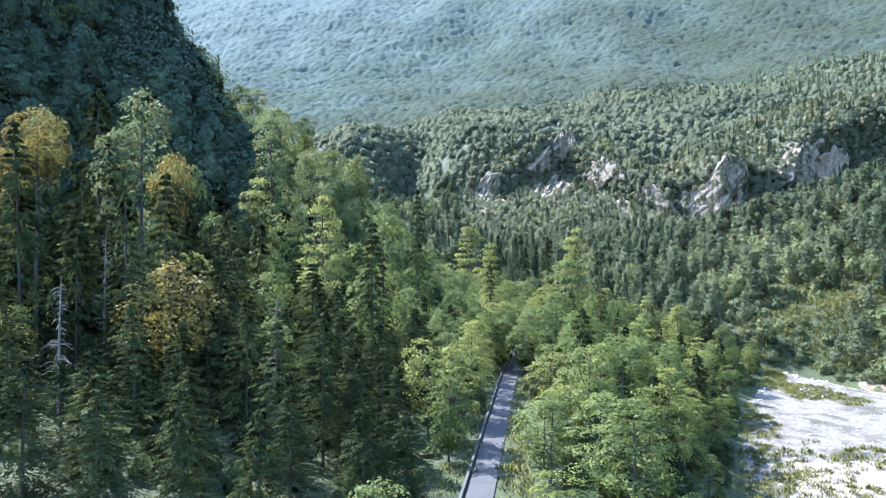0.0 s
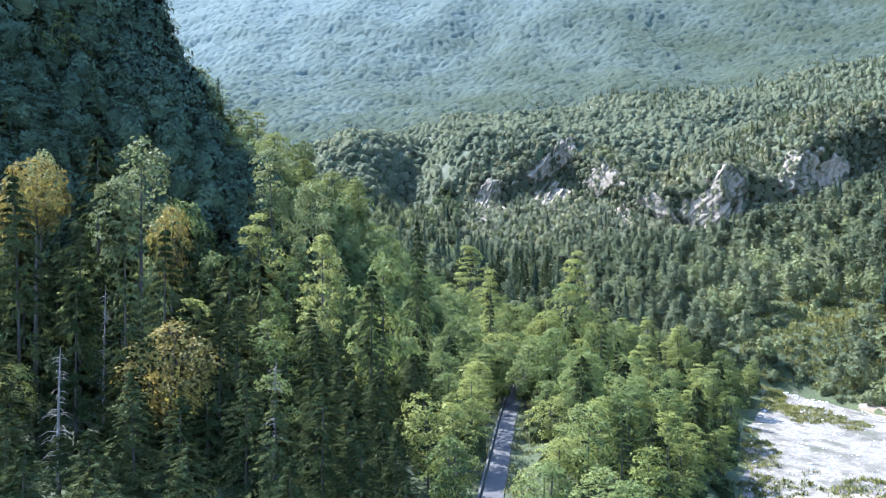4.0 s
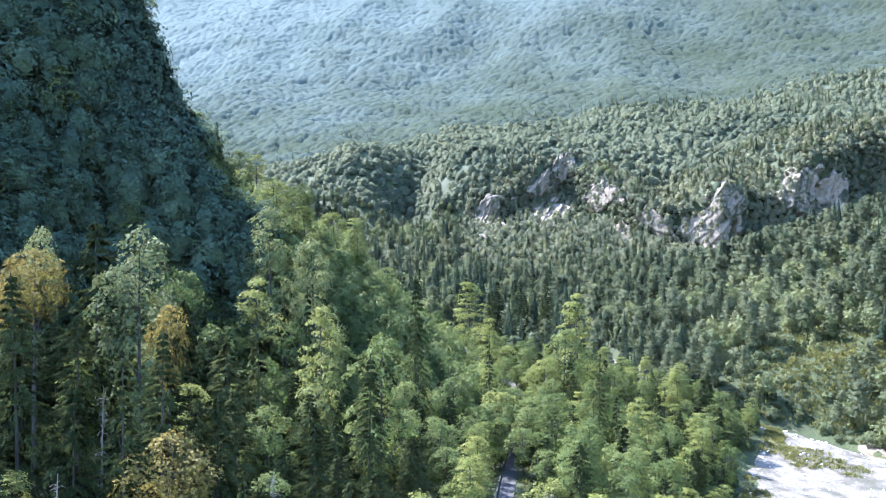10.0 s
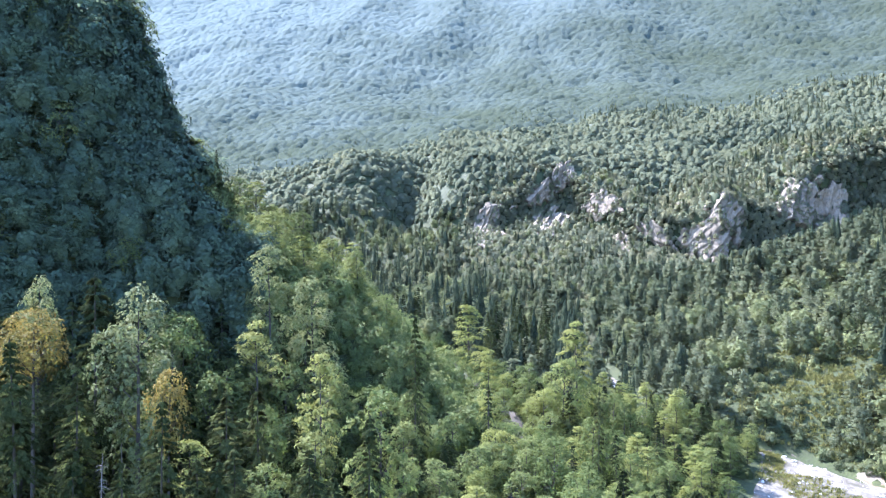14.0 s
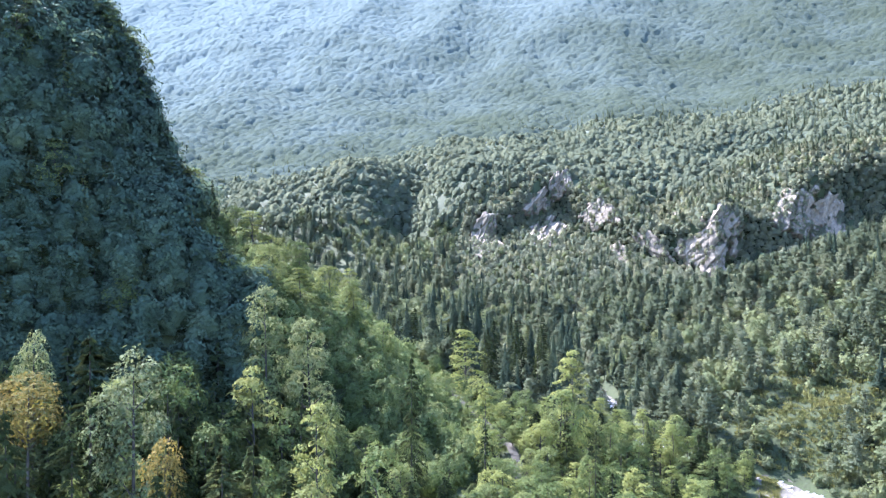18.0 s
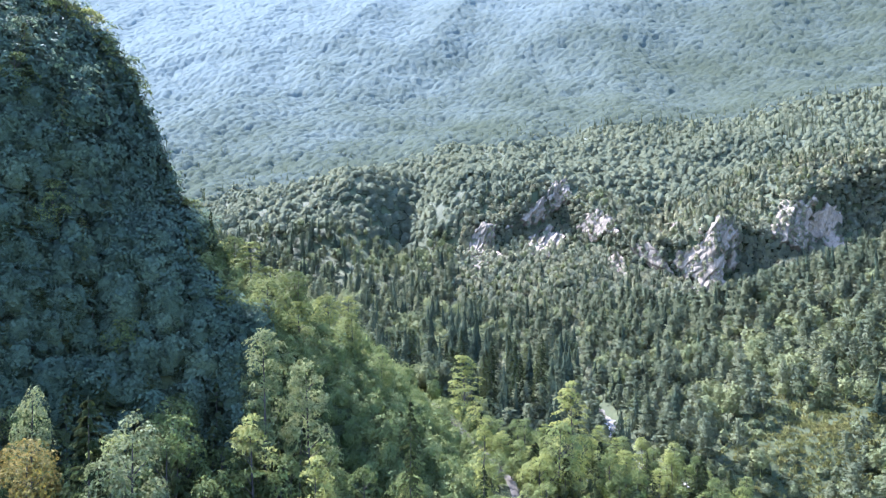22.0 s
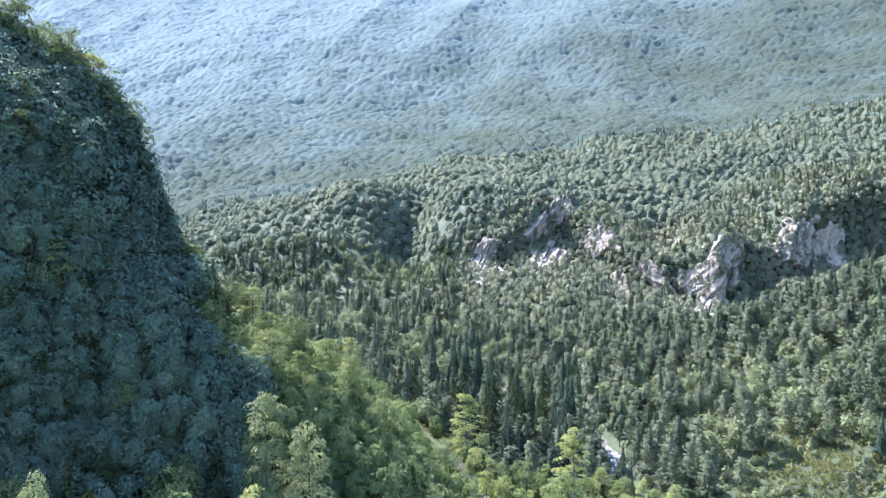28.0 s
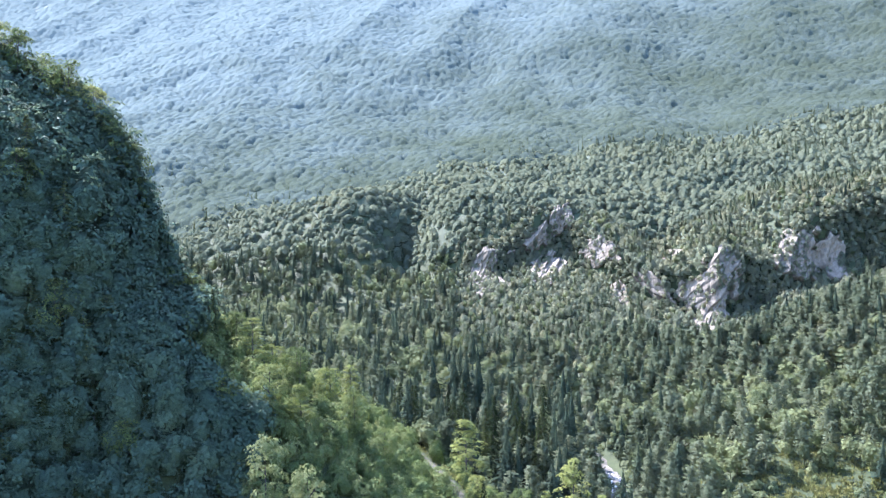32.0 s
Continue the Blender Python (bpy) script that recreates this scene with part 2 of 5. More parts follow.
M_ROAD = solid_mat("worn_asphalt", [(0.3, (0.034, 0.035, 0.037)), (0.7, (0.064, 0.063, 0.062))], 0.5, detail=8, rough=0.9, bump=0.25, bump_scale=30, second=(0.075, 0.072, 0.07))
M_TRACK = solid_mat("gravel_track", [(0.3, (0.050, 0.044, 0.034)), (0.7, (0.092, 0.084, 0.068))], 0.7, bump=0.4, bump_scale=8)
M_KERB = solid_mat("weathered_concrete", [(0.3, (0.042, 0.042, 0.038)), (0.7, (0.085, 0.082, 0.075))], 0.8, bump=0.4, bump_scale=7)
m, n, l = nodes_of("shallow_water")
n["Principled BSDF"].inputs["Base Color"].default_value = (0.16, 0.13, 0.09, 1)
n["Principled BSDF"].inputs["Roughness"].default_value = 0.12
wv = n.new("ShaderNodeTexNoise")
wv.inputs["Scale"].default_value = 2.5
wb = n.new("ShaderNodeBump")
wb.inputs["Strength"].default_value, wb.inputs["Distance"].default_value = 0.25, 0.1
l.new(wv.outputs[0], wb.inputs["Height"])
l.new(wb.outputs[0], n["Principled BSDF"].inputs["Normal"])
M_WATER = m


# ---- the lie of the land ----
def hash2(ix, iy, seed):
    h = np.sin(ix * 127.1 + iy * 311.7 + seed * 74.7) * 43758.5453
    return h - np.floor(h)


def vnoise(x, y, seed=0):
    ix, iy = np.floor(x), np.floor(y)
    fx, fy = x - ix, y - iy
    fx, fy = fx * fx * (3 - 2 * fx), fy * fy * (3 - 2 * fy)
    a, b = hash2(ix, iy, seed), hash2(ix + 1, iy, seed)
    c, d = hash2(ix, iy + 1, seed), hash2(ix + 1, iy + 1, seed)
    return (a + (b - a) * fx) * (1 - fy) + (c + (d - c) * fx) * fy - 0.5


def fbm(x, y, size, octaves=4, seed=0):
    out, amp = 0.0, 1.0
    for k in range(octaves):
        out = out + amp * vnoise(x / size + 13.7 * k, y / size - 7.3 * k, seed + k)
        size, amp = size / 2.03, amp * 0.5
    return out


def smooth(a, b, v):
    t = np.clip((v - a) / (b - a), 0, 1)
    return t * t * (3 - 2 * t)


def smax(a, b, k=8.0):
    h = np.clip(0.5 + 0.5 * (a - b) / k, 0, 1)
    return b + (a - b) * h + k * h * (1 - h)


ROAD_KNOTS = [(-3, 20, 0.0), (0.5, 45, 0.0), (3.1, 65, 0.0), (6.2, 89, 0.0), (11.0, 125, 0.2), (15.5, 152, 1.0), (18.3, 171, 2.0), (18.0, 190, 3.8), (12.5, 210, 6.0), (7, 226, 8.0), (3, 239, 9.5), (-11, 270, 12.0), (-30, 300, 14.0), (-60, 335, 16.0)]


def spline(knots, step):
    """A smooth line through the knots, as an array of points about step apart."""
    k = [Vector(p) for p in knots]
    k = [k[0] * 2 - k[1]] + k + [k[-1] * 2 - k[-2]]
    out = []
    for a, b, c, d in zip(k, k[1:], k[2:], k[3:]):
        m = max(2, int((c - b).length / step))
        for j in range(m):
            t = j / m
            out.append(0.5 * ((2 * b) + (c - a) * t + (2 * a - 5 * b + 4 * c - d) * t * t + (3 * b - a - 3 * c + d) * t ** 3))
    return np.array(out + [k[-2]])


ROAD_LINE = spline(ROAD_KNOTS, 3.0)


def road_near(x, y):
    """Distance to the road's middle, its height there, and the side (minus: left of it)."""
    x, y = np.atleast_1d(x).astype(float), np.atleast_1d(y).astype(float)
    best, zz, side = np.full(x.shape, 1e9), np.zeros(x.shape), np.zeros(x.shape)
    for a, b in zip(ROAD_LINE, ROAD_LINE[1:]):
        d = b - a
        t = np.clip(((x - a[0]) * d[0] + (y - a[1]) * d[1]) / (d[0] ** 2 + d[1] ** 2), 0, 1)
        q = np.hypot(x - a[0] - t * d[0], y - a[1] - t * d[1])
        w = q < best
        best, zz = np.where(w, q, best), np.where(w, a[2] + t * d[2], zz)
        side = np.where(w, np.sign((x - a[0]) * d[1] - (y - a[1]) * d[0]), side)
    return best, zz, side


def river_left(y):
    return np.interp(y, [-200, 60, 117, 150, 185, 205, 225, 240, 268, 292, 416, 600], [-60, 22, 45, 58, 73, 84, 96, 73, 60, 65, 52, 58])


def river_right(y):
    return np.interp(y, [-200, 60, 117, 160, 185, 205, 225, 240, 268, 292, 416, 600], [0, 72, 104, 118, 118, 112, 103, 79, 67, 71, 58, 62])


def river_bed(y):
    return np.interp(y, [-200, 120, 200, 225, 240, 292, 416, 480, 600], [-20, -17.3, -16.6, -15, -13.5, -7, 1, 10, 20])


def hill(x, y):
    xs = x + 0.04 * (y - 203)
    top = np.interp(xs, [-420, -260, -150, -119, -102, -90, -85, -81, -79, -75.5, -73, -71, -62, -55, -45, -35, -24, -12, -5, 3, 12, 26],
                    [330, 235, 160, 129, 119, 111, 104, 96, 89, 81, 73, 66, 61, 53, 46, 39, 31, 20, 14, 8, 2, -22])
    terrace = np.interp(x, [-95, -80, -68, -45], [0.4, 0.32, 0.12, 0.1])
    yc = np.interp(xs, [-110, -60, -20], [166, 168, 184])
    k = np.interp(xs, [-66, -35, 0], [1.4, 1.0, 0.55])
    lean = np.maximum(yc - y, 0)
    z = top - terrace * np.clip(203 - y, 0, 36) - k * lean * smooth(-14, 22, lean)
    back = np.interp(x, [-130, -70, -42, -27, -12, 5], [196, 200, 208, 226, 246, 256])
    return z - (top + 10) * 0.95 * smooth(0, 95, y - back)


def mountain(x, y):
    a = np.interp(y, [600, 1200], [0.45, 0.12])
    u = y + a * x
    z = np.interp(u, [0, 300, 450, 564, 640, 700, 814, 1033, 1236, 1400, 3600], [-190, -55, 3, 36, 60, 96, 143, 226, 303, 398, 1830])
    z = z + 40 * np.exp(-(((x + 150) / 190) ** 2 + ((y - 700) / 110) ** 2))
    # the shaded gully above the valley's end, and a second one to its right
    z = z - 34 * np.exp(-(((x + 24 - 0.10 * (y - 690)) / 24) ** 2 + ((y - 690) / 75) ** 2))
    z = z + 7 * np.exp(-(((x + 78) / 26) ** 2 + ((y - 700) / 60) ** 2))
    z = z - 26 * np.exp(-(((x - 172) / 20) ** 2 + ((y - 585) / 55) ** 2))
    # the step of crags
    foot = np.interp(x, [0, 40, 100, 150, 184, 225, 260, 340], [640, 630, 684, 612, 590, 620, 654, 700]) + 14 * fbm(x, y * 0.3, 30, 3, 65)
    high = np.interp(x, [-30, 40, 100, 150, 184, 225, 260, 340, 420], [0, 18, 22, 24, 44, 20, 32, 26, 0])
    z = z + high * smooth(-7, 7, u - foot) * (1 - smooth(22, 130, u - foot))
    far = smooth(560, 1000, y)
    rib = np.abs(vnoise((x - 0.35 * y) / 210, y / 900, 31)) * 2
    z = z + far * (16 - 36 * rib) * 0.6 + far * 24 * fbm(x, y, 420, 2, 41)
    return z + smooth(420, 640, y) * 13 * fbm(x, y, 70, 3, 51)


def land(x, y):
    """Height of the ground."""
    x, y = np.asarray(x, float), np.asarray(y, float)
    xl, xr, bed = river_left(y), river_right(y), river_bed(y)
    near = 1 - smooth(205, 245, y)
    left_top = near * 0.0 + (1 - near) * (bed + 7)
    edge = near * 15 + (1 - near) * (xl - 26)
    t = np.clip((x - edge) / np.maximum(xl - edge, 5), 0, 1)
    z_left = left_top + (bed - left_top) * t ** 1.1
    rise = np.maximum(-6 - x, 0)
    z_left = z_left + 0.20 * np.minimum(rise, 90) * np.where(y < 260, 1, 0.6)
    over = np.maximum(x - xr, 0)
    z_right = bed + 2.5 * smooth(0, 5, over) + np.interp(y, [380, 480], [0.33, 0.2]) * np.maximum(over - 6, 0)
    z = np.where(x > xl, z_right, z_left)
    z = smax(z, mountain(x, y), 10)
    z = smax(z, hill(x, y), 6)
    wet = smooth(0, 8, x - xl) * smooth(0, 8, xr - x)
    z = z - 11 * np.exp(-(((x - 176) / 34) ** 2 + ((y - 468) / 34) ** 2))
    z = z + (1 - wet) * (1.6 * fbm(x, y, 22, 3, 3) + 0.5 * fbm(x, y, 5, 2, 9)) + wet * 0.5 * fbm(x, y, 12, 3, 5)
    return z


def ground(x, y):
    """Height of the ground with the road's bed cut into it."""
    x, y = np.atleast_1d(x).astype(float), np.atleast_1d(y).astype(float)
    z = land(x, y)
    close = (y < 360) & (np.abs(x) < 90)
    if close.any():
        d, rz, _ = road_near(x[close], y[close])
        w = 1 - smooth(2.4, 7.5, d)
        z[close] = z[close] * (1 - w) + (rz - 0.12) * w
    return z


def quick_mesh(name, v, f, mat, smooth_faces=False, tint=None, swell=None):
    """A mesh from arrays of vertices and of faces with equal corner counts."""
    me = bpy.data.meshes.new(name)
    v, f = np.asarray(v, np.float32), np.asarray(f, np.int32)
    me.vertices.add(len(v))
    me.vertices.foreach_set("co", v.ravel())
    k = f.shape[1]
    me.loops.add(f.size)
    me.loops.foreach_set("vertex_index", f.ravel())
    me.polygons.add(len(f))
    me.polygons.foreach_set("loop_start", np.arange(0, f.size, k, dtype=np.int32))
    me.polygons.foreach_set("use_smooth", np.full(len(f), smooth_faces))
    if tint is not None:
        me.attributes.new("tint", "FLOAT", "POINT").data.foreach_set("value", np.asarray(tint, np.float32))
    if swell is not None:
        me.attributes.new("swell", "FLOAT_VECTOR", "POINT").data.foreach_set("vector", np.asarray(swell, np.float32).ravel())
    me.materials.append(mat)
    me.update(calc_edges=True)
    return me


def grid_faces(nu, nv):
    i = np.arange(nu * nv).reshape(nv, nu)
    return np.stack([i[:-1, :-1], i[:-1, 1:], i[1:, 1:], i[1:, :-1]], -1).reshape(-1, 4)


def steps(*spans):
    """Coordinates in runs of (start, end, spacing)."""
    return np.concatenate([np.arange(a, b, s) for a, b, s in spans])


gx = steps((-2600, -700, 100), (-700, -300, 25), (-300, -130, 8), (-130, 200, 3.0), (200, 420, 5), (420, 800, 20), (800, 2601, 75))
gy = steps((-900, -100, 80), (-100, 30, 13), (30, 300, 3.2), (300, 480, 6), (480, 660, 3.5), (660, 760, 6), (760, 1500, 15), (1500, 3601, 50))
xx, yy = np.meshgrid(gx, gy)
zz = ground(xx.ravel(), yy.ravel())
tagged(new("ground", quick_mesh("ground", np.stack([xx.ravel(), yy.ravel(), zz], 1), grid_faces(len(gx), len(gy)), M_GROUND, True)),
       "forest floor of earth, leaf litter and thin grass", "ground", kind="structure")


def strip(name, line, left, right, lift, mat, crown=0.0, thick=0.0):
    """A band along a line, from left to right of it (metres, minus is left), closed below when thick."""
    d = np.gradient(line[:, :2], axis=0)
    d /= np.linalg.norm(d, axis=1)[:, None]
    nrm = np.stack([d[:, 1], -d[:, 0]], 1)
    cols = np.linspace(left, right, 5)
    rows = []
    for c in cols:
        rows.append(np.concatenate([line[:, :2] + nrm * c, (line[:, 2] + lift + crown * (1 - (2 * (c - left) / (right - left) - 1) ** 2))[:, None]], 1))
    v = np.stack(rows, 1).reshape(-1, 3)
    f = grid_faces(5, len(line))
    if thick:
        low = v - (0, 0, thick)
        k = len(v)
        n = len(line)
        a = np.arange(n - 1) * 5
        sides = [np.stack([a, a + 5, a + 5 + k, a + k], 1), np.stack([a + 4, a + 4 + k, a + 9 + k, a + 9], 1)]
        v, f = np.concatenate([v, low]), np.concatenate([f, *sides])
    return quick_mesh(name, v, f, mat, not thick)


line = spline(ROAD_KNOTS, 1.2)
paved = line[:, 1] < 166
tagged(new("road", strip("road", line[paved], -1.2, 1.2, 0.03, M_ROAD, 0.05)), "narrow single-lane grey asphalt road through the trees", "road", kind="structure")
tagged(new("track", strip("track", line[~paved], -1.0, 1.0, 0.03, M_TRACK, 0.05)), "pale gravel track curving round the foot of the spur", "track", kind="structure")


# ---- crags ----
CRAGS, LEDGES = [], []


FRONT_X, FRONT_Y = np.arange(-10, 380, 2.0), np.arange(472, 760, 1.0)
_a, _b = np.meshgrid(FRONT_X, FRONT_Y, indexing="ij")
FRONT_Z = np.maximum.accumulate(land(_a, _b) + 0.002 * (_b - 472), axis=1)


def front_y(x, z):
    """Where the slope's front reaches height z at x."""
    k = np.clip(np.round((np.atleast_1d(x) - FRONT_X[0]) / 2).astype(int), 0, len(FRONT_X) - 1)
    return np.array([np.interp(q, FRONT_Z[i], FRONT_Y) for i, q in zip(k, np.atleast_1d(z))])


def at_foot(x, off=0.0):
    """The y at which the step of crags rises at x."""
    col = FRONT_Z[int(np.clip(round((x - FRONT_X[0]) / 2), 0, len(FRONT_X) - 1))][0:248]
    k = int(np.argmax(np.convolve(np.diff(col), np.ones(9), "same")))
    return float(FRONT_Y[k]) + off


def crag(x, w, low, high, seed, label="pale grey limestone crag among trees", nu=70, nv=76, tilt=0.3, shear=0.2):
    """Bare rock that breaks through the slope between two heights: slabs, ribs and fissures, its uneven border sunk into the ground."""
    rng = np.random.default_rng(seed)
    u, v = np.meshgrid(np.linspace(-0.5, 0.5, nu), np.linspace(-0.5, 0.5, nv))
    u, v = u.ravel(), v.ravel()
    h = high - low
    pts = rng.uniform(-0.6, 0.6, (90, 2))
    lift, tx, tz = rng.uniform(-1, 1, 90), rng.normal(0, 2.0, 90), rng.normal(0, 2.0, 90)
    a = (u - tilt * v)[:, None] - (pts[:, 0] - tilt * pts[:, 1])[None]
    b = (v[:, None] - pts[None, :, 1]) * 0.65
    dist = a * a + b * b
    order = np.argsort(dist, 1)
    near, row = order[:, 0], np.arange(len(u))
    d1, d2 = np.sqrt(dist[row, order[:, 0]]), np.sqrt(dist[row, order[:, 1]])
    slab = lift[near] + tx[near] * a[row, near] * 4 + tz[near] * b[row, near] * 4
    crack = 1 - smooth(0.0, 0.022, d2 - d1)
    across, along = u * w - tilt * v * h, v * h + 0.3 * u * w
    ribs = 1 - 2 * np.abs(vnoise(across / 8.0, along / 34, seed + 21))
    beds = 1 - 2 * np.abs(vnoise(across / 3.2 + 0.5 * vnoise(along / 9, across / 9, seed), along / 16, seed + 22))
    rim = 2 * np.hypot(u, v) + 0.75 * fbm(u * 5, v * 5, 1, 3, seed + 3)
    sink = smooth(0.74, 1.02, rim)
    px, pz = x + u * w + shear * v * h, low + (v + 0.5) * h
    py = front_y(px, pz).reshape(nv, nu)
    for _ in range(3):
        wide = np.pad(py, 4, mode="edge")
        py = sum(wide[4 + i:4 + i + nv, 4 + j:4 + j + nu] for i in (-4, -2, 0, 2, 4) for j in (-4, -2, 0, 2, 4)) / 25
    py = py.ravel()
    out = 0.35 * slab - 0.9 * crack + 3.4 * ribs + 1.3 * beds + 1.5 * fbm(u * w, v * h, 4, 4, seed) - 2.0
    pos = np.stack([px + 0.25 * out, py - 4.5 - out + 13.0 * sink, pz + 0.25 * out - 4.0 * sink], 1)
    shelf = (fbm(across, along, 9, 3, seed + 5) + 0.10 * ribs > 0.14) & (rim < 1.0)
    LEDGES.append(pos[shelf][::max(1, int(shelf.sum() // (0.10 * w * h)))])
    CRAGS.append((x, float(np.median(py)), 0.65 * w))
    o = new("rock_crag", quick_mesh("crag", pos, grid_faces(nu, nv), M_ROCK, True))
    return tagged(o, label, "crag", "limestone crags")


crag(183, 42, 24, 86, 11, "large pale limestone crag with slanting ribs", nu=90, nv=110, tilt=0.55, shear=0.3)
crag(39, 38, 44, 84, 12)
crag(82, 26, 80, 106, 13, shear=0.5)
crag(101, 20, 94, 124, 14)
crag(86, 30, 54, 82, 19, "ochre-stained limestone crag among scrub", shear=0.4)
crag(124, 26, 68, 94, 15, "ochre-stained limestone crag among scrub")
crag(130, 15, 40, 60, 20, "small ochre rock among trees", nu=40, nv=40)
crag(150, 15, 44, 70, 16, "narrow streak of ochre-stained rock among scrub", shear=-0.7)
crag(246, 44, 60, 102, 17, "broad grey limestone crag under the trees")
crag(272, 34, 58, 96, 18)


def cleared(x, y, ahead=55.0, wide=0.42):
    """How bare the ground is, fitted to the camera's view: 1 on a crag and along the sightline in front of it, 0 in the
    wood.
    """
    out = np.zeros(len(x))
    for a, b, c in CRAGS:
        aside = (x - a * y / b) / (wide * c)
        along = smooth(b - ahead - 15, b - ahead + 15, y) * (1 - smooth(b - 3, b + 4, y))
        out = np.maximum(out, np.exp(-aside ** 2) * along)
    return out


# ---- trees: shapes ----
def unit(v):
    return v / np.maximum(np.linalg.norm(v, axis=-1, keepdims=True), 1e-9)


def cards(c, along, face, length, width):
    """Kite-shaped leaves or twigs: centre, direction, the way the blade faces, size. Four vertices each."""
    along = unit(along)
    side = unit(np.cross(along, face))
    length, width = np.broadcast_to(length, len(c))[:, None], np.broadcast_to(width, len(c))[:, None]
    v = np.stack([c - along * length * 0.5, c + side * width * 0.5 - along * length * 0.05, c + along * length * 0.5, c - side * width * 0.5 - along * length * 0.05], 1)
    return v.reshape(-1, 3), np.arange(len(c) * 4).reshape(-1, 4)


def leaves(c, out, size, rng, aspect=0.75, loose=0.55):
    """Leaf blades round centres c that face outwards and up, with some disorder."""
    face = unit(unit(out) * 0.75 + np.array([0, 0, 0.45]) + rng.normal(0, loose, c.shape))
    along = np.cross(face, rng.normal(0, 1, c.shape))
    return cards(c, along, face, size * rng.uniform(0.7, 1.3, len(c)), size * aspect * rng.uniform(0.7, 1.3, len(c)))


def tube(points, radii, sides=6):
    p = np.asarray(points, float)
    d = unit(np.gradient(p, axis=0))
    a = unit(np.cross(d, np.array([0.31, 0.83, 0.45])))
    b = np.cross(d, a)
    ang = np.linspace(0, 2 * np.pi, sides, endpoint=False)
    ring = a[:, None] * np.cos(ang)[None, :, None] + b[:, None] * np.sin(ang)[None, :, None]
    v = (p[:, None] + ring * np.asarray(radii)[:, None, None]).reshape(-1, 3)
    i = np.arange(len(p) * sides).reshape(len(p), sides)
    j = np.roll(i, -1, 1)
    return v, np.stack([i[:-1], j[:-1], j[1:], i[1:]], -1).reshape(-1, 4)


def join(pieces):
    vs, fs, k = [], [], 0
    for v, f in pieces:
        vs.append(v)
        fs.append(f + k)
        k += len(v)
    return np.concatenate(vs), np.concatenate(fs)


def conifer_shape(h, r, rng, bare=0.10, droop=0.42, whorl=0.80, twigs=20, thin=1.0, twig=0.9):
    """Spruce: whorls of drooping boughs hung with twigs. Returns trunk and crown, the crown with its swell."""
    bend = rng.normal(0, 0.012, 2) * h
    t = np.linspace(0, 1, 7)
    axis = np.stack([bend[0] * t ** 2, bend[1] * t ** 2, t * h], 1)
    trunk = [tube(axis, 0.0085 * h * (1 - t) ** 0.8 + 0.025, 7)]
    zs = np.arange(bare * h, h * 0.985, whorl)
    z = np.repeat(zs, 8) + rng.uniform(-0.16, 0.16, len(zs) * 8)
    keep = rng.random(len(z)) < thin
    z = z[keep]
    s = np.clip(z / h, 0, 1)
    uneven = 1 + 0.28 * np.sin(s * 17 + rng.uniform(0, 6)) * rng.uniform(0.4, 1)
    ln = (r * (1 - s) ** 0.74 * rng.uniform(0.62, 1.18, len(z)) * uneven + 0.22) * np.clip(0.62 + (s - bare) * 2.2, 0.5, 1)
    az = rng.uniform(0, 2 * np.pi, len(z))
    d = np.stack([np.cos(az), np.sin(az), np.zeros(len(z))], 1)
    base = np.stack([np.interp(s, t, axis[:, 0]), np.interp(s, t, axis[:, 1]), z], 1)
    u = rng.uniform(0.15, 1.0, (len(z), twigs)) ** 0.65
    pos = base[:, None] + d[:, None] * (ln[:, None] * u)[..., None]
    dr = droop * (0.5 + 0.8 * (1 - s))
    pos[..., 2] += ln[:, None] * (0.18 * u - dr[:, None] * u ** 2) + rng.normal(0, 0.07, u.shape)
    perp = np.stack([-d[:, 1], d[:, 0], d[:, 2]], 1)
    sgn = rng.choice([-1.0, 1.0], u.shape)
    way = d[:, None] * 0.75 + perp[:, None] * (sgn * rng.uniform(0.2, 0.9, u.shape))[..., None]
    way[..., 2] -= rng.uniform(0.2, 0.95, u.shape)
    pos = pos + perp[:, None] * (sgn * rng.uniform(0, 0.22, u.shape) * ln[:, None] * (1 - 0.6 * u))[..., None]
    hang = rng.random(u.shape) < 0.6
    way = np.where(hang[..., None], way * (0.8, 0.8, 1.0) - (0, 0, 0.2), way)
    face = np.where(hang[..., None], d[:, None] + (0, 0, 0.45), np.array([0, 0, 1.0]) + d[:, None] * 0.6) + rng.normal(0, 0.35, way.shape)
    n = u.size
    crown = cards(pos.reshape(n, 3), way.reshape(n, 3), face.reshape(n, 3), twig * rng.uniform(0.6, 1.25, n), twig * 0.30 * rng.uniform(0.7, 1.3, n))
    out = unit(d[:, None] + np.array([0, 0, 0.55]) + rng.normal(0, 0.22, (len(z), 1, 3)) + rng.normal(0, 0.12, u.shape + (3,)))
    swell = np.concatenate([np.repeat(out.reshape(n, 3), 4, 0), np.tile([0, 0, 1.0], (12, 1))])
    tip = cards(np.array([[bend[0], bend[1], h * 0.99]] * 3), np.array([[0, 0, 1.0]] * 3), rng.normal(0, 1, (3, 3)) * (1, 1, 0.05), 1.2, 0.22)
    return join(trunk), (*join([crown, tip]), swell)


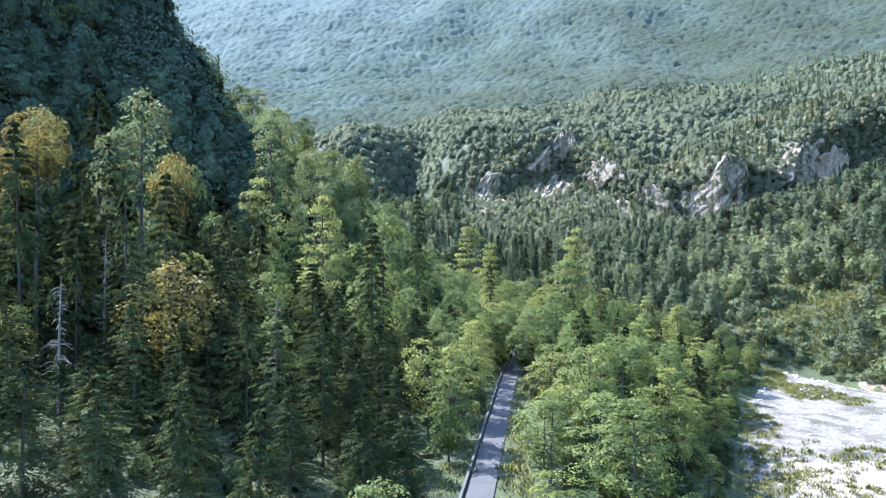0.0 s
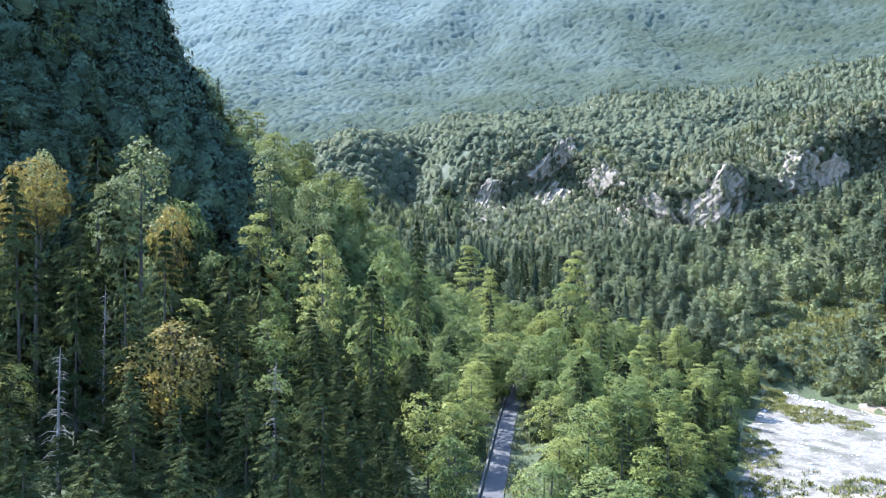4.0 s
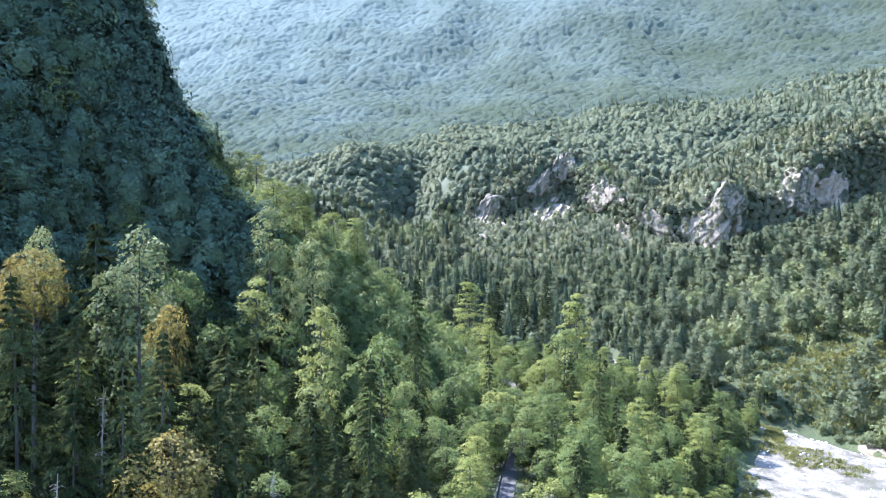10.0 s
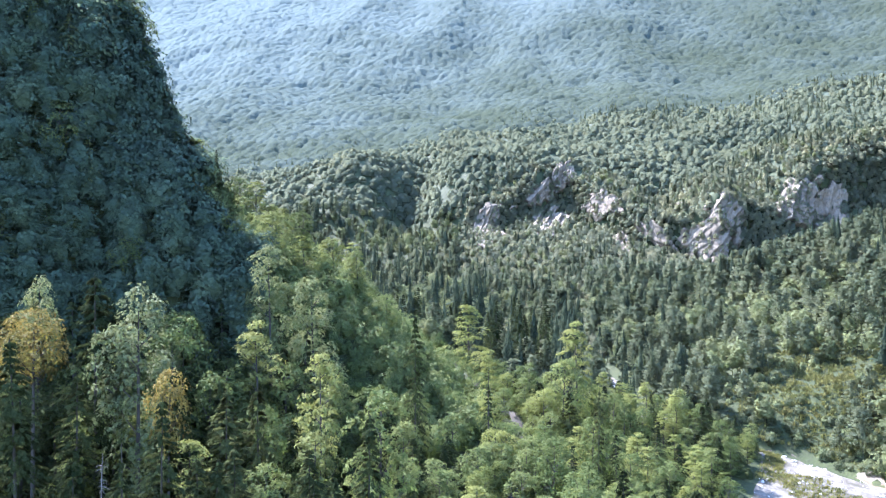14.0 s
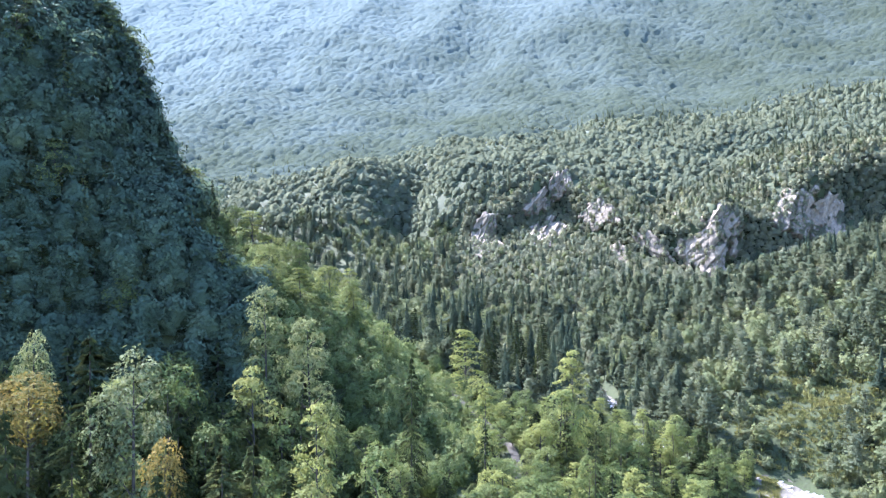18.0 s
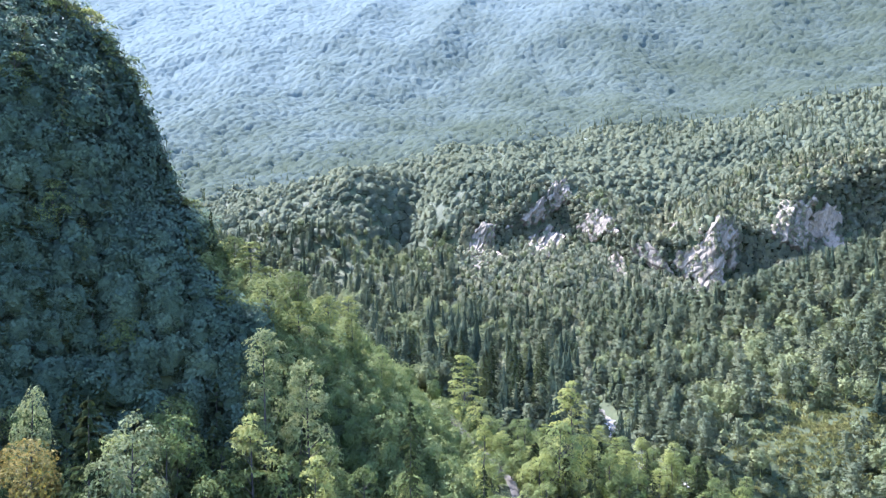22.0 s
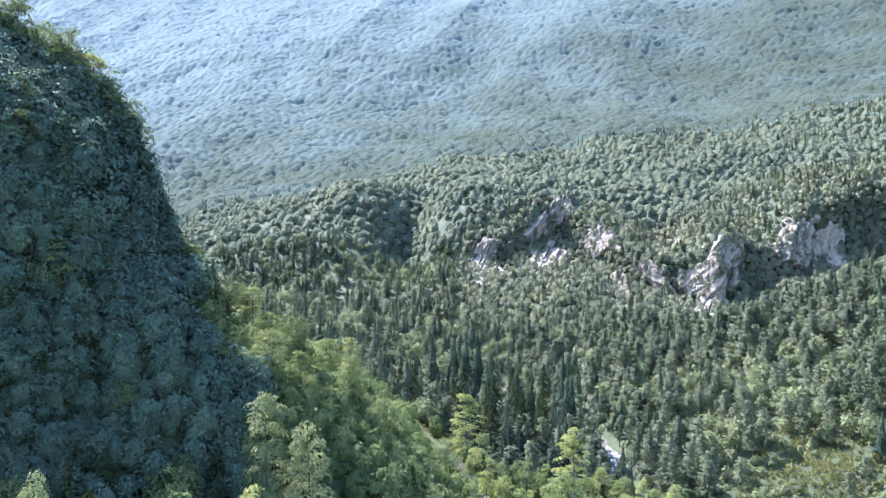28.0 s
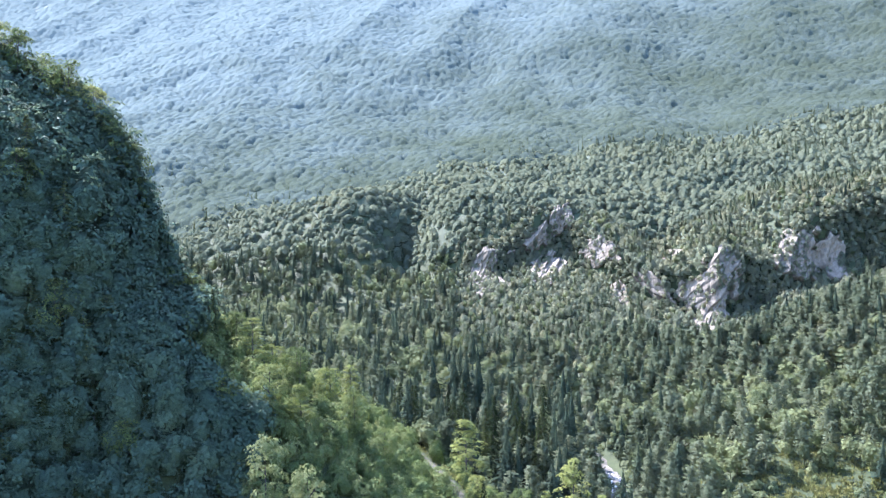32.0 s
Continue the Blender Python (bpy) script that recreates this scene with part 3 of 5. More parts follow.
def broadleaf_shape(h, r, rng, low=0.22, peak=0.45, clumps=70, per=26, leaf=0.60, tiers=0.0, lean=0.0):
    """Broadleaf tree: forked trunk, limbs reaching into clumps of leaves. peak: where the crown is widest."""
    t = np.linspace(0, 1, 7)
    bend = rng.normal(0, 0.03 + lean, 2) * h
    axis = np.stack([bend[0] * t ** 1.6, bend[1] * t ** 1.6, t * h * 0.92], 1)
    wood = [tube(axis, 0.011 * h * (1 - t) ** 0.75 + 0.03, 7)]
    f = rng.uniform(0, 1, clumps) ** 0.9
    if tiers:
        f = np.round(f * tiers) / tiers + rng.normal(0, 0.012, clumps)
    f = np.clip(f, 0.0, 1.0)
    prof = np.where(f < peak, np.sqrt(np.clip(f / peak, 0.12, 1)), np.sqrt(np.clip(1 - (np.clip(f - peak, 0, 1) / (1.02 - peak)) ** 1.7, 0.0, 1)))
    az = rng.uniform(0, 2 * np.pi, clumps)
    lobes = 1 + 0.22 * np.sin(az * 3 + rng.uniform(0, 6)) + 0.16 * np.sin(az * 5 + f * 9)
    rad = r * prof * lobes * np.sqrt(rng.uniform(0.35, 1.0, clumps))
    zz_ = h * (low + (1 - low) * f)
    s = zz_ / h
    ctr = np.stack([np.interp(s, t, axis[:, 0]) + rad * np.cos(az), np.interp(s, t, axis[:, 1]) + rad * np.sin(az), zz_ - 0.10 * rad], 1)
    for k in rng.choice(clumps, min(14, clumps), replace=False):
        z0 = max(0.12 * h, ctr[k, 2] - rad[k] * 0.9)
        a = np.array([np.interp(z0 / h, t, axis[:, 0]), np.interp(z0 / h, t, axis[:, 1]), z0])
        m = (a + ctr[k]) / 2 + np.array([0, 0, -0.08 * rad[k]])
        wood.append(tube(np.array([a, m, ctr[k]]), [0.006 * h * (1.1 - s[k]) + 0.03, 0.045, 0.015], 4))
    mid = np.array([bend[0] * 0.4, bend[1] * 0.4, h * (low + (1 - low) * 0.4)])
    nrm = unit(unit((ctr - mid) * (1, 1, 0.7)) * 0.75 + np.array([0, 0, 0.75]) + rng.normal(0, 0.18, ctr.shape))
    if tiers:
        nrm = unit(nrm + np.array([0, 0, 1.2]))
    e1 = unit(np.cross(nrm, np.array([0.3, 0.9, 0.1])))
    e2 = np.cross(nrm, e1)
    size = (0.26 * r * rng.uniform(0.65, 1.3, clumps) + 0.25)[:, None]
    rho, phi = np.sqrt(rng.random((clumps, per))) * rng.uniform(0.8, 1.15, (clumps, per)), rng.uniform(0, 6.283, (clumps, per))
    dome = 0.30 if tiers else 0.55
    c = ctr[:, None] + e1[:, None] * (size * rho * np.cos(phi))[..., None] + e2[:, None] * (size * rho * np.sin(phi))[..., None] - nrm[:, None] * (size * (dome * rho ** 2 + rng.normal(0, 0.12, rho.shape)))[..., None]
    out = nrm[:, None] + (c - ctr[:, None]) / size[..., None] * 0.7
    face = unit(unit(out) + rng.normal(0, 0.36, c.shape)).reshape(-1, 3)
    c = c.reshape(-1, 3)
    n = len(c)
    swell = np.repeat(unit(out + rng.normal(0, 0.15, out.shape)).reshape(n, 3), 4, 0)
    return join(wood), (*cards(c, np.cross(face, rng.normal(0, 1, c.shape)), face, leaf * rng.uniform(0.7, 1.35, n), leaf * 0.8 * rng.uniform(0.7, 1.3, n)), swell)


def bare_shape(h, rng):
    """Dead tree: a grey stem with short broken branches."""
    t = np.linspace(0, 1, 6)
    axis = np.stack([0.02 * h * t ** 2, -0.01 * h * t, t * h], 1)
    wood = [tube(axis, 0.012 * h * (1 - t) + 0.03, 6)]
    for k in range(70):
        s = rng.uniform(0.12, 0.97)
        az, ln = rng.uniform(0, 6.28), (0.5 + 1.9 * (1 - s)) * rng.uniform(0.4, 1.1)
        a = np.array([0.02 * h * s ** 2, -0.01 * h * s, s * h])
        d = np.array([math.cos(az), math.sin(az), 0])
        wood.append(tube(np.array([a, a + d * ln * 0.5 + (0, 0, 0.05 * ln), a + d * ln + (0, 0, -0.28 * ln)]), [0.04, 0.028, 0.01], 4))
    return join(wood)


# ---- trees: standing ones, each a thing with a trunk and a crown ----
MODELS = {}


def tree_model(kind, k):
    """Unit-height models, several of each kind; the meshes are shared by the trees of that kind."""
    key = (kind, k)
    if key not in MODELS:
        rng = np.random.default_rng(1000 + 37 * k + sum(map(ord, kind)))
        mat = {"spruce": M_SPRUCE, "pale_spruce": M_OLIVE, "young_spruce": M_SPRUCE, "thin_spruce": M_SPRUCE, "beech": M_BEECH, "tall_beech": M_BEECH, "tier": M_LIME, "round": M_BEECH,
               "silver": M_SILVER, "pale_beech": M_OLIVE, "maple": M_AUTUMN, "maple_top": M_AUTUMN, "lime": M_LIME, "bush": M_BEECH}[kind]
        if kind == "spruce":
            h0, (tr, cr) = 26.0, conifer_shape(26, 6.2, rng, bare=0.05, twigs=32, twig=0.66)
        elif kind == "young_spruce":
            h0, (tr, cr) = 14.0, conifer_shape(14, 3.9, rng, bare=0.03, whorl=0.6, twigs=28, droop=0.3, twig=0.55)
        elif kind == "pale_spruce":
            h0, (tr, cr) = 14.0, conifer_shape(14, 4.2, rng, bare=0.1, whorl=0.7, twigs=26, droop=0.4, twig=0.55)
        elif kind == "thin_spruce":
            h0, (tr, cr) = 20.0, conifer_shape(20, 3.2, rng, bare=0.3, thin=0.6, twigs=24, twig=0.65)
        elif kind == "beech":
            h0, (tr, cr) = 14.0, broadleaf_shape(14, 3.7, rng, clumps=66, per=40, leaf=0.42)
        elif kind == "tall_beech":
            h0, (tr, cr) = 24.0, broadleaf_shape(24, 3.6, rng, low=0.2, peak=0.28, clumps=100, per=38, leaf=0.44)
        elif kind == "pale_beech":
            h0, (tr, cr) = 24.0, broadleaf_shape(24, 4.0, rng, low=0.14, peak=0.3, clumps=130, per=38, leaf=0.42)
        elif kind == "tier":
            h0, (tr, cr) = 17.0, broadleaf_shape(17, 3.3, rng, low=0.12, peak=0.22, clumps=84, per=36, tiers=13, leaf=0.42)
        elif kind == "round":
            h0, (tr, cr) = 10.0, broadleaf_shape(10, 3.9, rng, low=0.1, peak=0.45, clumps=62, per=36, leaf=0.42)
        elif kind == "silver":
            h0, (tr, cr) = 22.0, broadleaf_shape(22, 3.9, rng, low=0.16, peak=0.34, clumps=120, per=38, leaf=0.44)
        elif kind == "maple":
            h0, (tr, cr) = 16.0, broadleaf_shape(16, 4.7, rng, low=0.35, peak=0.55, clumps=95, per=40, leaf=0.42)
        elif kind == "maple_top":
            h0, (tr, cr) = 24.0, broadleaf_shape(24, 4.0, rng, low=0.70, peak=0.5, clumps=66, per=38, leaf=0.42)
        elif kind == "lime":
            h0, (tr, cr) = 13.0, broadleaf_shape(13, 3.5, rng, clumps=64, per=38, leaf=0.42)
        else:
            h0, (tr, cr) = 5.0, broadleaf_shape(5, 2.4, rng, low=0.02, peak=0.35, clumps=40, per=20, leaf=0.5)
        MODELS[key] = (h0, quick_mesh("trunk", *tr, M_BARK, True), quick_mesh("crown", cr[0], cr[1], mat, swell=cr[2]))
    return MODELS[key]


NAMES = {"spruce": ("spruce_tree", "tall dark-green spruce with drooping boughs", "spruces on the slope"),
         "young_spruce": ("spruce_tree", "young dense green spruce", "spruces on the slope"),
         "pale_spruce": ("spruce_tree", "olive-green spruce, paled as if sunlit", "spruces on the slope"),
         "thin_spruce": ("spruce_tree", "thin half-bare spruce with a visible trunk", "spruces on the slope"),
         "beech": ("broadleaf_tree", "green broadleaf tree with a loose rounded crown", "broadleaf trees"),
         "tall_beech": ("broadleaf_tree", "tall narrow beech with a tapering sunlit crown", "broadleaf trees"),
         "pale_beech": ("broadleaf_tree", "tall pale olive beech with a conical crown", "broadleaf trees"),
         "tier": ("broadleaf_tree", "yellow-green young tree with leaves in flat tiers", "broadleaf trees"),
         "round": ("broadleaf_tree", "low round green broadleaf tree", "broadleaf trees"),
         "silver": ("broadleaf_tree", "pale silvery-leaved tree with a tall crown", "broadleaf trees"),
         "maple": ("maple_tree", "maple with orange-brown turning leaves", "maples"),
         "maple_top": ("maple_tree", "tall maple with a brownish-orange turning crown", "maples"),
         "lime": ("broadleaf_tree", "fresh yellow-green broadleaf tree", "broadleaf trees"),
         "bush": ("bush", "dense green bush beside the road", "bushes")}
pick = np.random.default_rng(7)
PLANTED = []


def plant(kind, x, y, top=None, height=None, width=1.0, model=None, label=""):
    """Stand a tree at x, y, so tall that it reaches top (a height over the sea of the place) or of a given height."""
    z = float(ground(x, y)[0])
    height = height or max(2.0, top - z)
    k = int(pick.integers(0, 5)) if model is None else model
    h0, tr, cr = tree_model(kind, k)
    s = height / h0
    name, text, group = NAMES[kind]
    base = new(name)
    base.empty_display_size = 0.5
    w = width * (0.5 * s + 0.5)
    base.matrix_basis = Matrix.Translation((x, y, z - 0.15)) @ pose(0, 0, 0, 0, 0, float(pick.uniform(0, 360))) @ Matrix.Diagonal((w, w, s, 1))
    for me in (tr, cr):
        o = new(me.name.split(".")[0], me)
        o.parent = base
    tagged(base, label or text, "tree" if kind != "bush" else "bush", group)
    PLANTED.append((x, y))
    return base


# trees that stand out, by name of kind
plant("pale_beech", -58, 110, 42, width=0.7, model=1)
plant("maple_top", -49.5, 93, 38.5, model=0)
plant("spruce", -46.5, 84, 35.5, model=0)
plant("spruce", -45, 100, 42.0, width=1.05, model=1)
plant("silver", -37.5, 95, 41.0, model=0)
plant("maple_top", -30.5, 86, 32.0, width=0.6, model=1)
plant("maple_top", -57.5, 96, 35.0, width=0.8, model=1)
plant("spruce", -29.5, 81, 29.5, width=0.8, model=2)
plant("thin_spruce", -31.5, 76, 27.0, model=0)
plant("young_spruce", -36, 75, 24.5, model=0)
plant("maple", -27.6, 76, 20.2, width=1.05, model=2, label="broad maple with bright orange-yellow leaves among dark spruces")
plant("pale_beech", -32.3, 146, 46.3, width=0.98, model=0)
plant("pale_beech", -24.2, 147, 40.5, width=1.0, model=2)
plant("tier", -31, 131, 33.0, width=1.05, model=0)
plant("thin_spruce", -24.6, 137, 30.5, model=1)
plant("tier", -18.4, 118, 29.2, width=0.9, model=1)
plant("spruce", -4.9, 145, 32.8, width=0.62, model=3, label="slender nearly black spruce on the spur")
plant("beech", -8.4, 106, 26.5, width=1.0, model=0)
plant("round", -27, 115, 22, width=1.0, model=0)
plant("spruce", -8.9, 95, 24.8, width=0.85, model=4)
plant("spruce", -14.5, 88, 18.5, width=0.75, model=1)
plant("spruce", -9.0, 74, 11.8, width=0.8, model=2)
plant("young_spruce", -13.2, 79, 13.5, model=1)
for x, y, top in ((-11, 70, 12.5), (-7.2, 68, 10.5), (-4.4, 73, 9.0), (-14.5, 66, 11.5), (-18, 70, 13.5), (-3.0, 65, 6.5), (-22, 64, 11.5), (-27, 67, 13), (-20, 60, 8.5), (-30, 60, 9), (-36, 63, 10.5), (-12, 60, 7), (-40, 66, 13)):
    plant("spruce", x, y, top + (3.5 if x < -10 else 1.0), width=0.85)
plant("spruce", -32.5, 78, 17.5, width=0.9, model=3)
plant("lime", -43.5, 77, 15.6, model=0)
plant("young_spruce", -38, 72, 12.5, model=2)
plant("spruce", -52, 74, 24, model=0)
plant("tall_beech", -36, 197.5, 56, width=0.95, model=3)
plant("tall_beech", -21.5, 198, 46, width=0.8, model=4)
plant("tier", -26, 225, 47.5, width=1.0, model=2)
plant("tier", 8.9, 241, 28, width=1.35, model=3, label="tall tree with yellow-tinged leaves above the track")
plant("tier", 10.8, 176, 22.3, width=0.72, model=4)
plant("beech", 30, 189, 19, width=1.15, model=1)
plant("tier", 36, 202, 26.4, width=1.05, model=0)
plant("lime", 24, 180, 13, model=1)
plant("beech", 30, 152, 12, width=0.9, model=2)
plant("thin_spruce", 9.6, 153, 18, width=0.8, model=2)
plant("thin_spruce", 30.5, 148, 18, width=0.7, model=3)
plant("spruce", -57.4, 195, 71, width=0.42, model=1, label="narrow dark spruce standing out on the crest")
plant("lime", -62, 196, 70, width=0.7, model=2)

# single trees on the shaded spur and along its crest
# the first four have paler leaf colours in place of sun on them
plant("pale_spruce", -79.5, 163, 94, height=14, width=0.9, model=1, label="lone green spruce on the shaded cliff, paled as if sunlit")
plant("pale_spruce", -89, 166, 100, height=13, width=0.8, model=2, label="lone green spruce on the shaded cliff, paled as if sunlit")
plant("pale_spruce", -72, 156, 72, height=12, width=0.8, model=3, label="lone green spruce on the shaded cliff, paled as if sunlit")
plant("silver", -70.5, 163, 82.5, height=11, width=0.8, model=1, label="small tree on the cliff, leaf colour pale for the sun it catches")
plant("round", -77, 154, height=12, model=2)
plant("silver", -41, 160, height=11, width=0.7, model=2)
plant("round", -62, 152, height=10, model=1)
plant("round", -88, 160, height=11, model=3)
plant("maple_top", -56, 172, 62, height=9, width=0.75, model=2, label="small orange-brown maple on the spur")
plant("lime", -48, 170, height=9, model=3)
for x, y, h, kind in ((-112, 186, 11, "beech"), (-106, 184, 12, "beech"), (-100, 186, 10, "round"), (-95, 188, 11, "beech"), (-89.5, 190, 9, "lime"), (-85, 187, 9, "round"), (-81.5, 190, 8, "round"), (-78, 188, 9, "beech"), (-74, 192, 8, "beech"),
                      (-69, 189, 8, "round"), (-65, 193, 8, "lime"), (-54, 196, 8, "beech"), (-49, 193, 9, "tier"), (-43, 190, 8, "lime"), (-38, 197, 9, "beech"), (-30, 205, 9, "lime"), (-24, 190, 8, "round"), (-15, 196, 7, "beech"), (-33, 176, 8, "tier"), (-40, 172, 9, "beech")):
    plant(kind, x, y + 9, height=1.55 * h, width=1.2)

grey = quick_mesh("trunk", *bare_shape(15, np.random.default_rng(4)), M_DEAD, True)
for x, y, h in ((-36.8, 83, 17), (-16.8, 76, 14), (-33.2, 66, 13), (-26, 136, 17)):
    base = new("dead_tree")
    base.matrix_basis = Matrix.Translation((x, y, float(ground(x, y)[0]) - 0.2)) @ Matrix.Diagonal((1, 1, h / 15, 1))
    o = new("trunk", grey)
    o.parent = base
    tagged(base, "dead grey spruce stem with short bare branches", "tree", "dead trees")


def canopy_cap(x, y):
    """How high the tops may reach in the left-hand wood."""
    far = np.interp(y, [55, 68, 80, 95, 120, 150], [14, 17.5, 23, 34, 36, 38])
    return far * np.interp(x, [-36, -28, -18, -8, 3], [1, 0.86, 0.66, 0.52, 0.34])


# the rest of the wood, left of the road
rng = np.random.default_rng(21)
for y in np.arange(52, 152, 6.6):
    for x in np.arange(-80, 14, 6.2):
        px, py = x + rng.uniform(-2.4, 2.4), y + rng.uniform(-2.4, 2.4)
        d, rz, side = road_near(px, py)
        if d[0] < (4.4 if py < 125 else 3.6) or side[0] > 0 or px < -0.62 * py - 12 or px > 16:
            continue
        if min(math.hypot(px - a, py - b) for a, b in PLANTED) < 3.4:
            continue
        g = float(ground(px, py)[0])
        top = float(canopy_cap(px, py)) * rng.uniform(0.62, 1.0)
        h = min(top - g, 30)
        if h < 3:
            h = rng.uniform(3, 5)
        if d[0] < 10 and py > 80:
            plant(str(rng.choice(["beech", "beech", "lime", "tier"])), px, py, height=rng.uniform(7.5, 11.5))
        elif h < 11 and px < -5:
            plant(str(rng.choice(["young_spruce", "spruce"])), px, py, height=max(h, 9.5), width=1.0)
        elif h < 8:
            plant(str(rng.choice(["round", "bush", "young_spruce"])), px, py, height=h)
        else:
            plant(str(rng.choice(["spruce", "spruce", "spruce", "young_spruce", "beech", "tier"] if py < 112 else ["beech", "beech", "spruce", "beech", "young_spruce"])), px, py, height=h)

# between the road and the river
for y in np.arange(56, 232, 5.6):
    for x in np.arange(2, 105, 5.6):
        px, py = x + rng.uniform(-2.2, 2.2), y + rng.uniform(-2.2, 2.2)
        d, rz, side = road_near(px, py)
        if d[0] < (4.6 if py < 128 else 3.4) or side[0] < 0 or px > river_left(py) - 2.5:
            continue
        if min(math.hypot(px - a, py - b) for a, b in PLANTED) < 3.0:
            continue
        if py < 100 and d[0] < 7 and rng.random() < 0.6:
            continue
        edge = float(river_left(py)) - px
        h = rng.uniform(6.5, 15.5) if edge > 7 else rng.uniform(6.5, 10.5)
        if d[0] < 8 and py < 128:
            h = min(h, rng.uniform(5, 8))
        plant(str(rng.choice(["beech", "tier", "tall_beech", "tier", "tall_beech", "beech", "tier", "young_spruce", "thin_spruce"])) if h > 7 else str(rng.choice(["round", "lime", "bush"])), px, py, height=h)

for x, y, h, kind in ((13.7, 127.5, 8.5, "beech"), (9.2, 131, 9, "lime"), (10.2, 132, 9, "beech"), (15.2, 136, 10, "beech"), (11.5, 138.5, 10, "beech"), (12.3, 143, 11, "lime"), (16.6, 144, 10, "beech"), (13.8, 151, 10, "beech"), (18.0, 154, 9, "lime"), (15.2, 160, 8, "round"), (9.0, 139, 10, "beech"), (17.0, 141, 10, "round"), (10.5, 146, 11, "lime"), (19.5, 149, 10, "beech"), (12.0, 158, 9, "round"), (13.5, 166, 7, "round"), (21.5, 158, 10, "beech"),
                      (20.8, 176, 5, "round"), (20.6, 183, 6, "lime"), (18.6, 191, 5.5, "beech"), (16.6, 198, 5, "round"), (14.6, 206, 6, "lime"), (11.8, 214, 5, "round"), (9.5, 221, 5.5, "beech"), (15.0, 186, 9, "round"), (22.5, 186, 8, "beech"), (17.5, 199, 9, "lime"), (10.0, 204, 8, "round"), (14.5, 214, 9, "beech"), (4.0, 219, 8, "round"), (11.0, 222, 9, "lime"), (21, 193, 10, "beech"), (25, 203, 10, "round"), (18, 208, 9, "tier"), (0, 231, 7, "round")):
    plant(kind, x, y, height=h)

# the tall dark stand behind the track
for x in np.arange(-26, 46, 5.2):
    for y in (276, 284, 292, 301, 311):
        px, py = x + rng.uniform(-2.3, 2.3), y + rng.uniform(-3.5, 3.5) + 0.12 * x
        if road_near(px, py)[0][0] > 4.5 and px < river_left(py) - 4 and rng.random() < 0.72:
            plant("spruce", px, py, height=rng.uniform(14, 28), width=rng.uniform(0.6, 0.9), label="tall dark spruce in a close stand behind the track")

# a close row along the road's left edge, whose crowns shade it
for k in range(0, len(ROAD_LINE) - 1):
    a, b = ROAD_LINE[k], ROAD_LINE[k + 1]
    if 74 < a[1] < 130 and k % 2 == 0:
        d = unit(b - a)
        off = rng.uniform(3.6, 4.6)
        x, y = a[0] - d[1] * off, a[1] + d[0] * off + rng.uniform(-1, 1)
        if min(math.hypot(x - p, y - q) for p, q in PLANTED) > 2.2:
            plant(str(rng.choice(["beech", "tier", "beech"])), x, y, height=rng.uniform(7.5, 11), width=0.9)


# ---- woods that nobody could count: joined, one object a wood ----
def cone(rng, wide, z0, z1, power, seg=5, rings=5):
    """The dense inside of a conifer."""
    a = np.linspace(0, 2 * np.pi, seg, endpoint=False)
    rows = []
    for j in range(rings):
        t = j / (rings - 1)
        r = wide * max(1 - t, 0.03) ** power * rng.uniform(0.75, 1.15, seg)
        rows.append(np.stack([r * np.cos(a + 0.6 * j), r * np.sin(a + 0.6 * j), np.full(seg, z0 + (z1 - z0) * t)], 1))
    v = np.concatenate(rows)
    i = np.arange(rings * seg).reshape(rings, seg)
    k = np.roll(i, -1, 1)
    return v, np.stack([i[:-1], k[:-1], k[1:], i[1:]], -1).reshape(-1, 4)


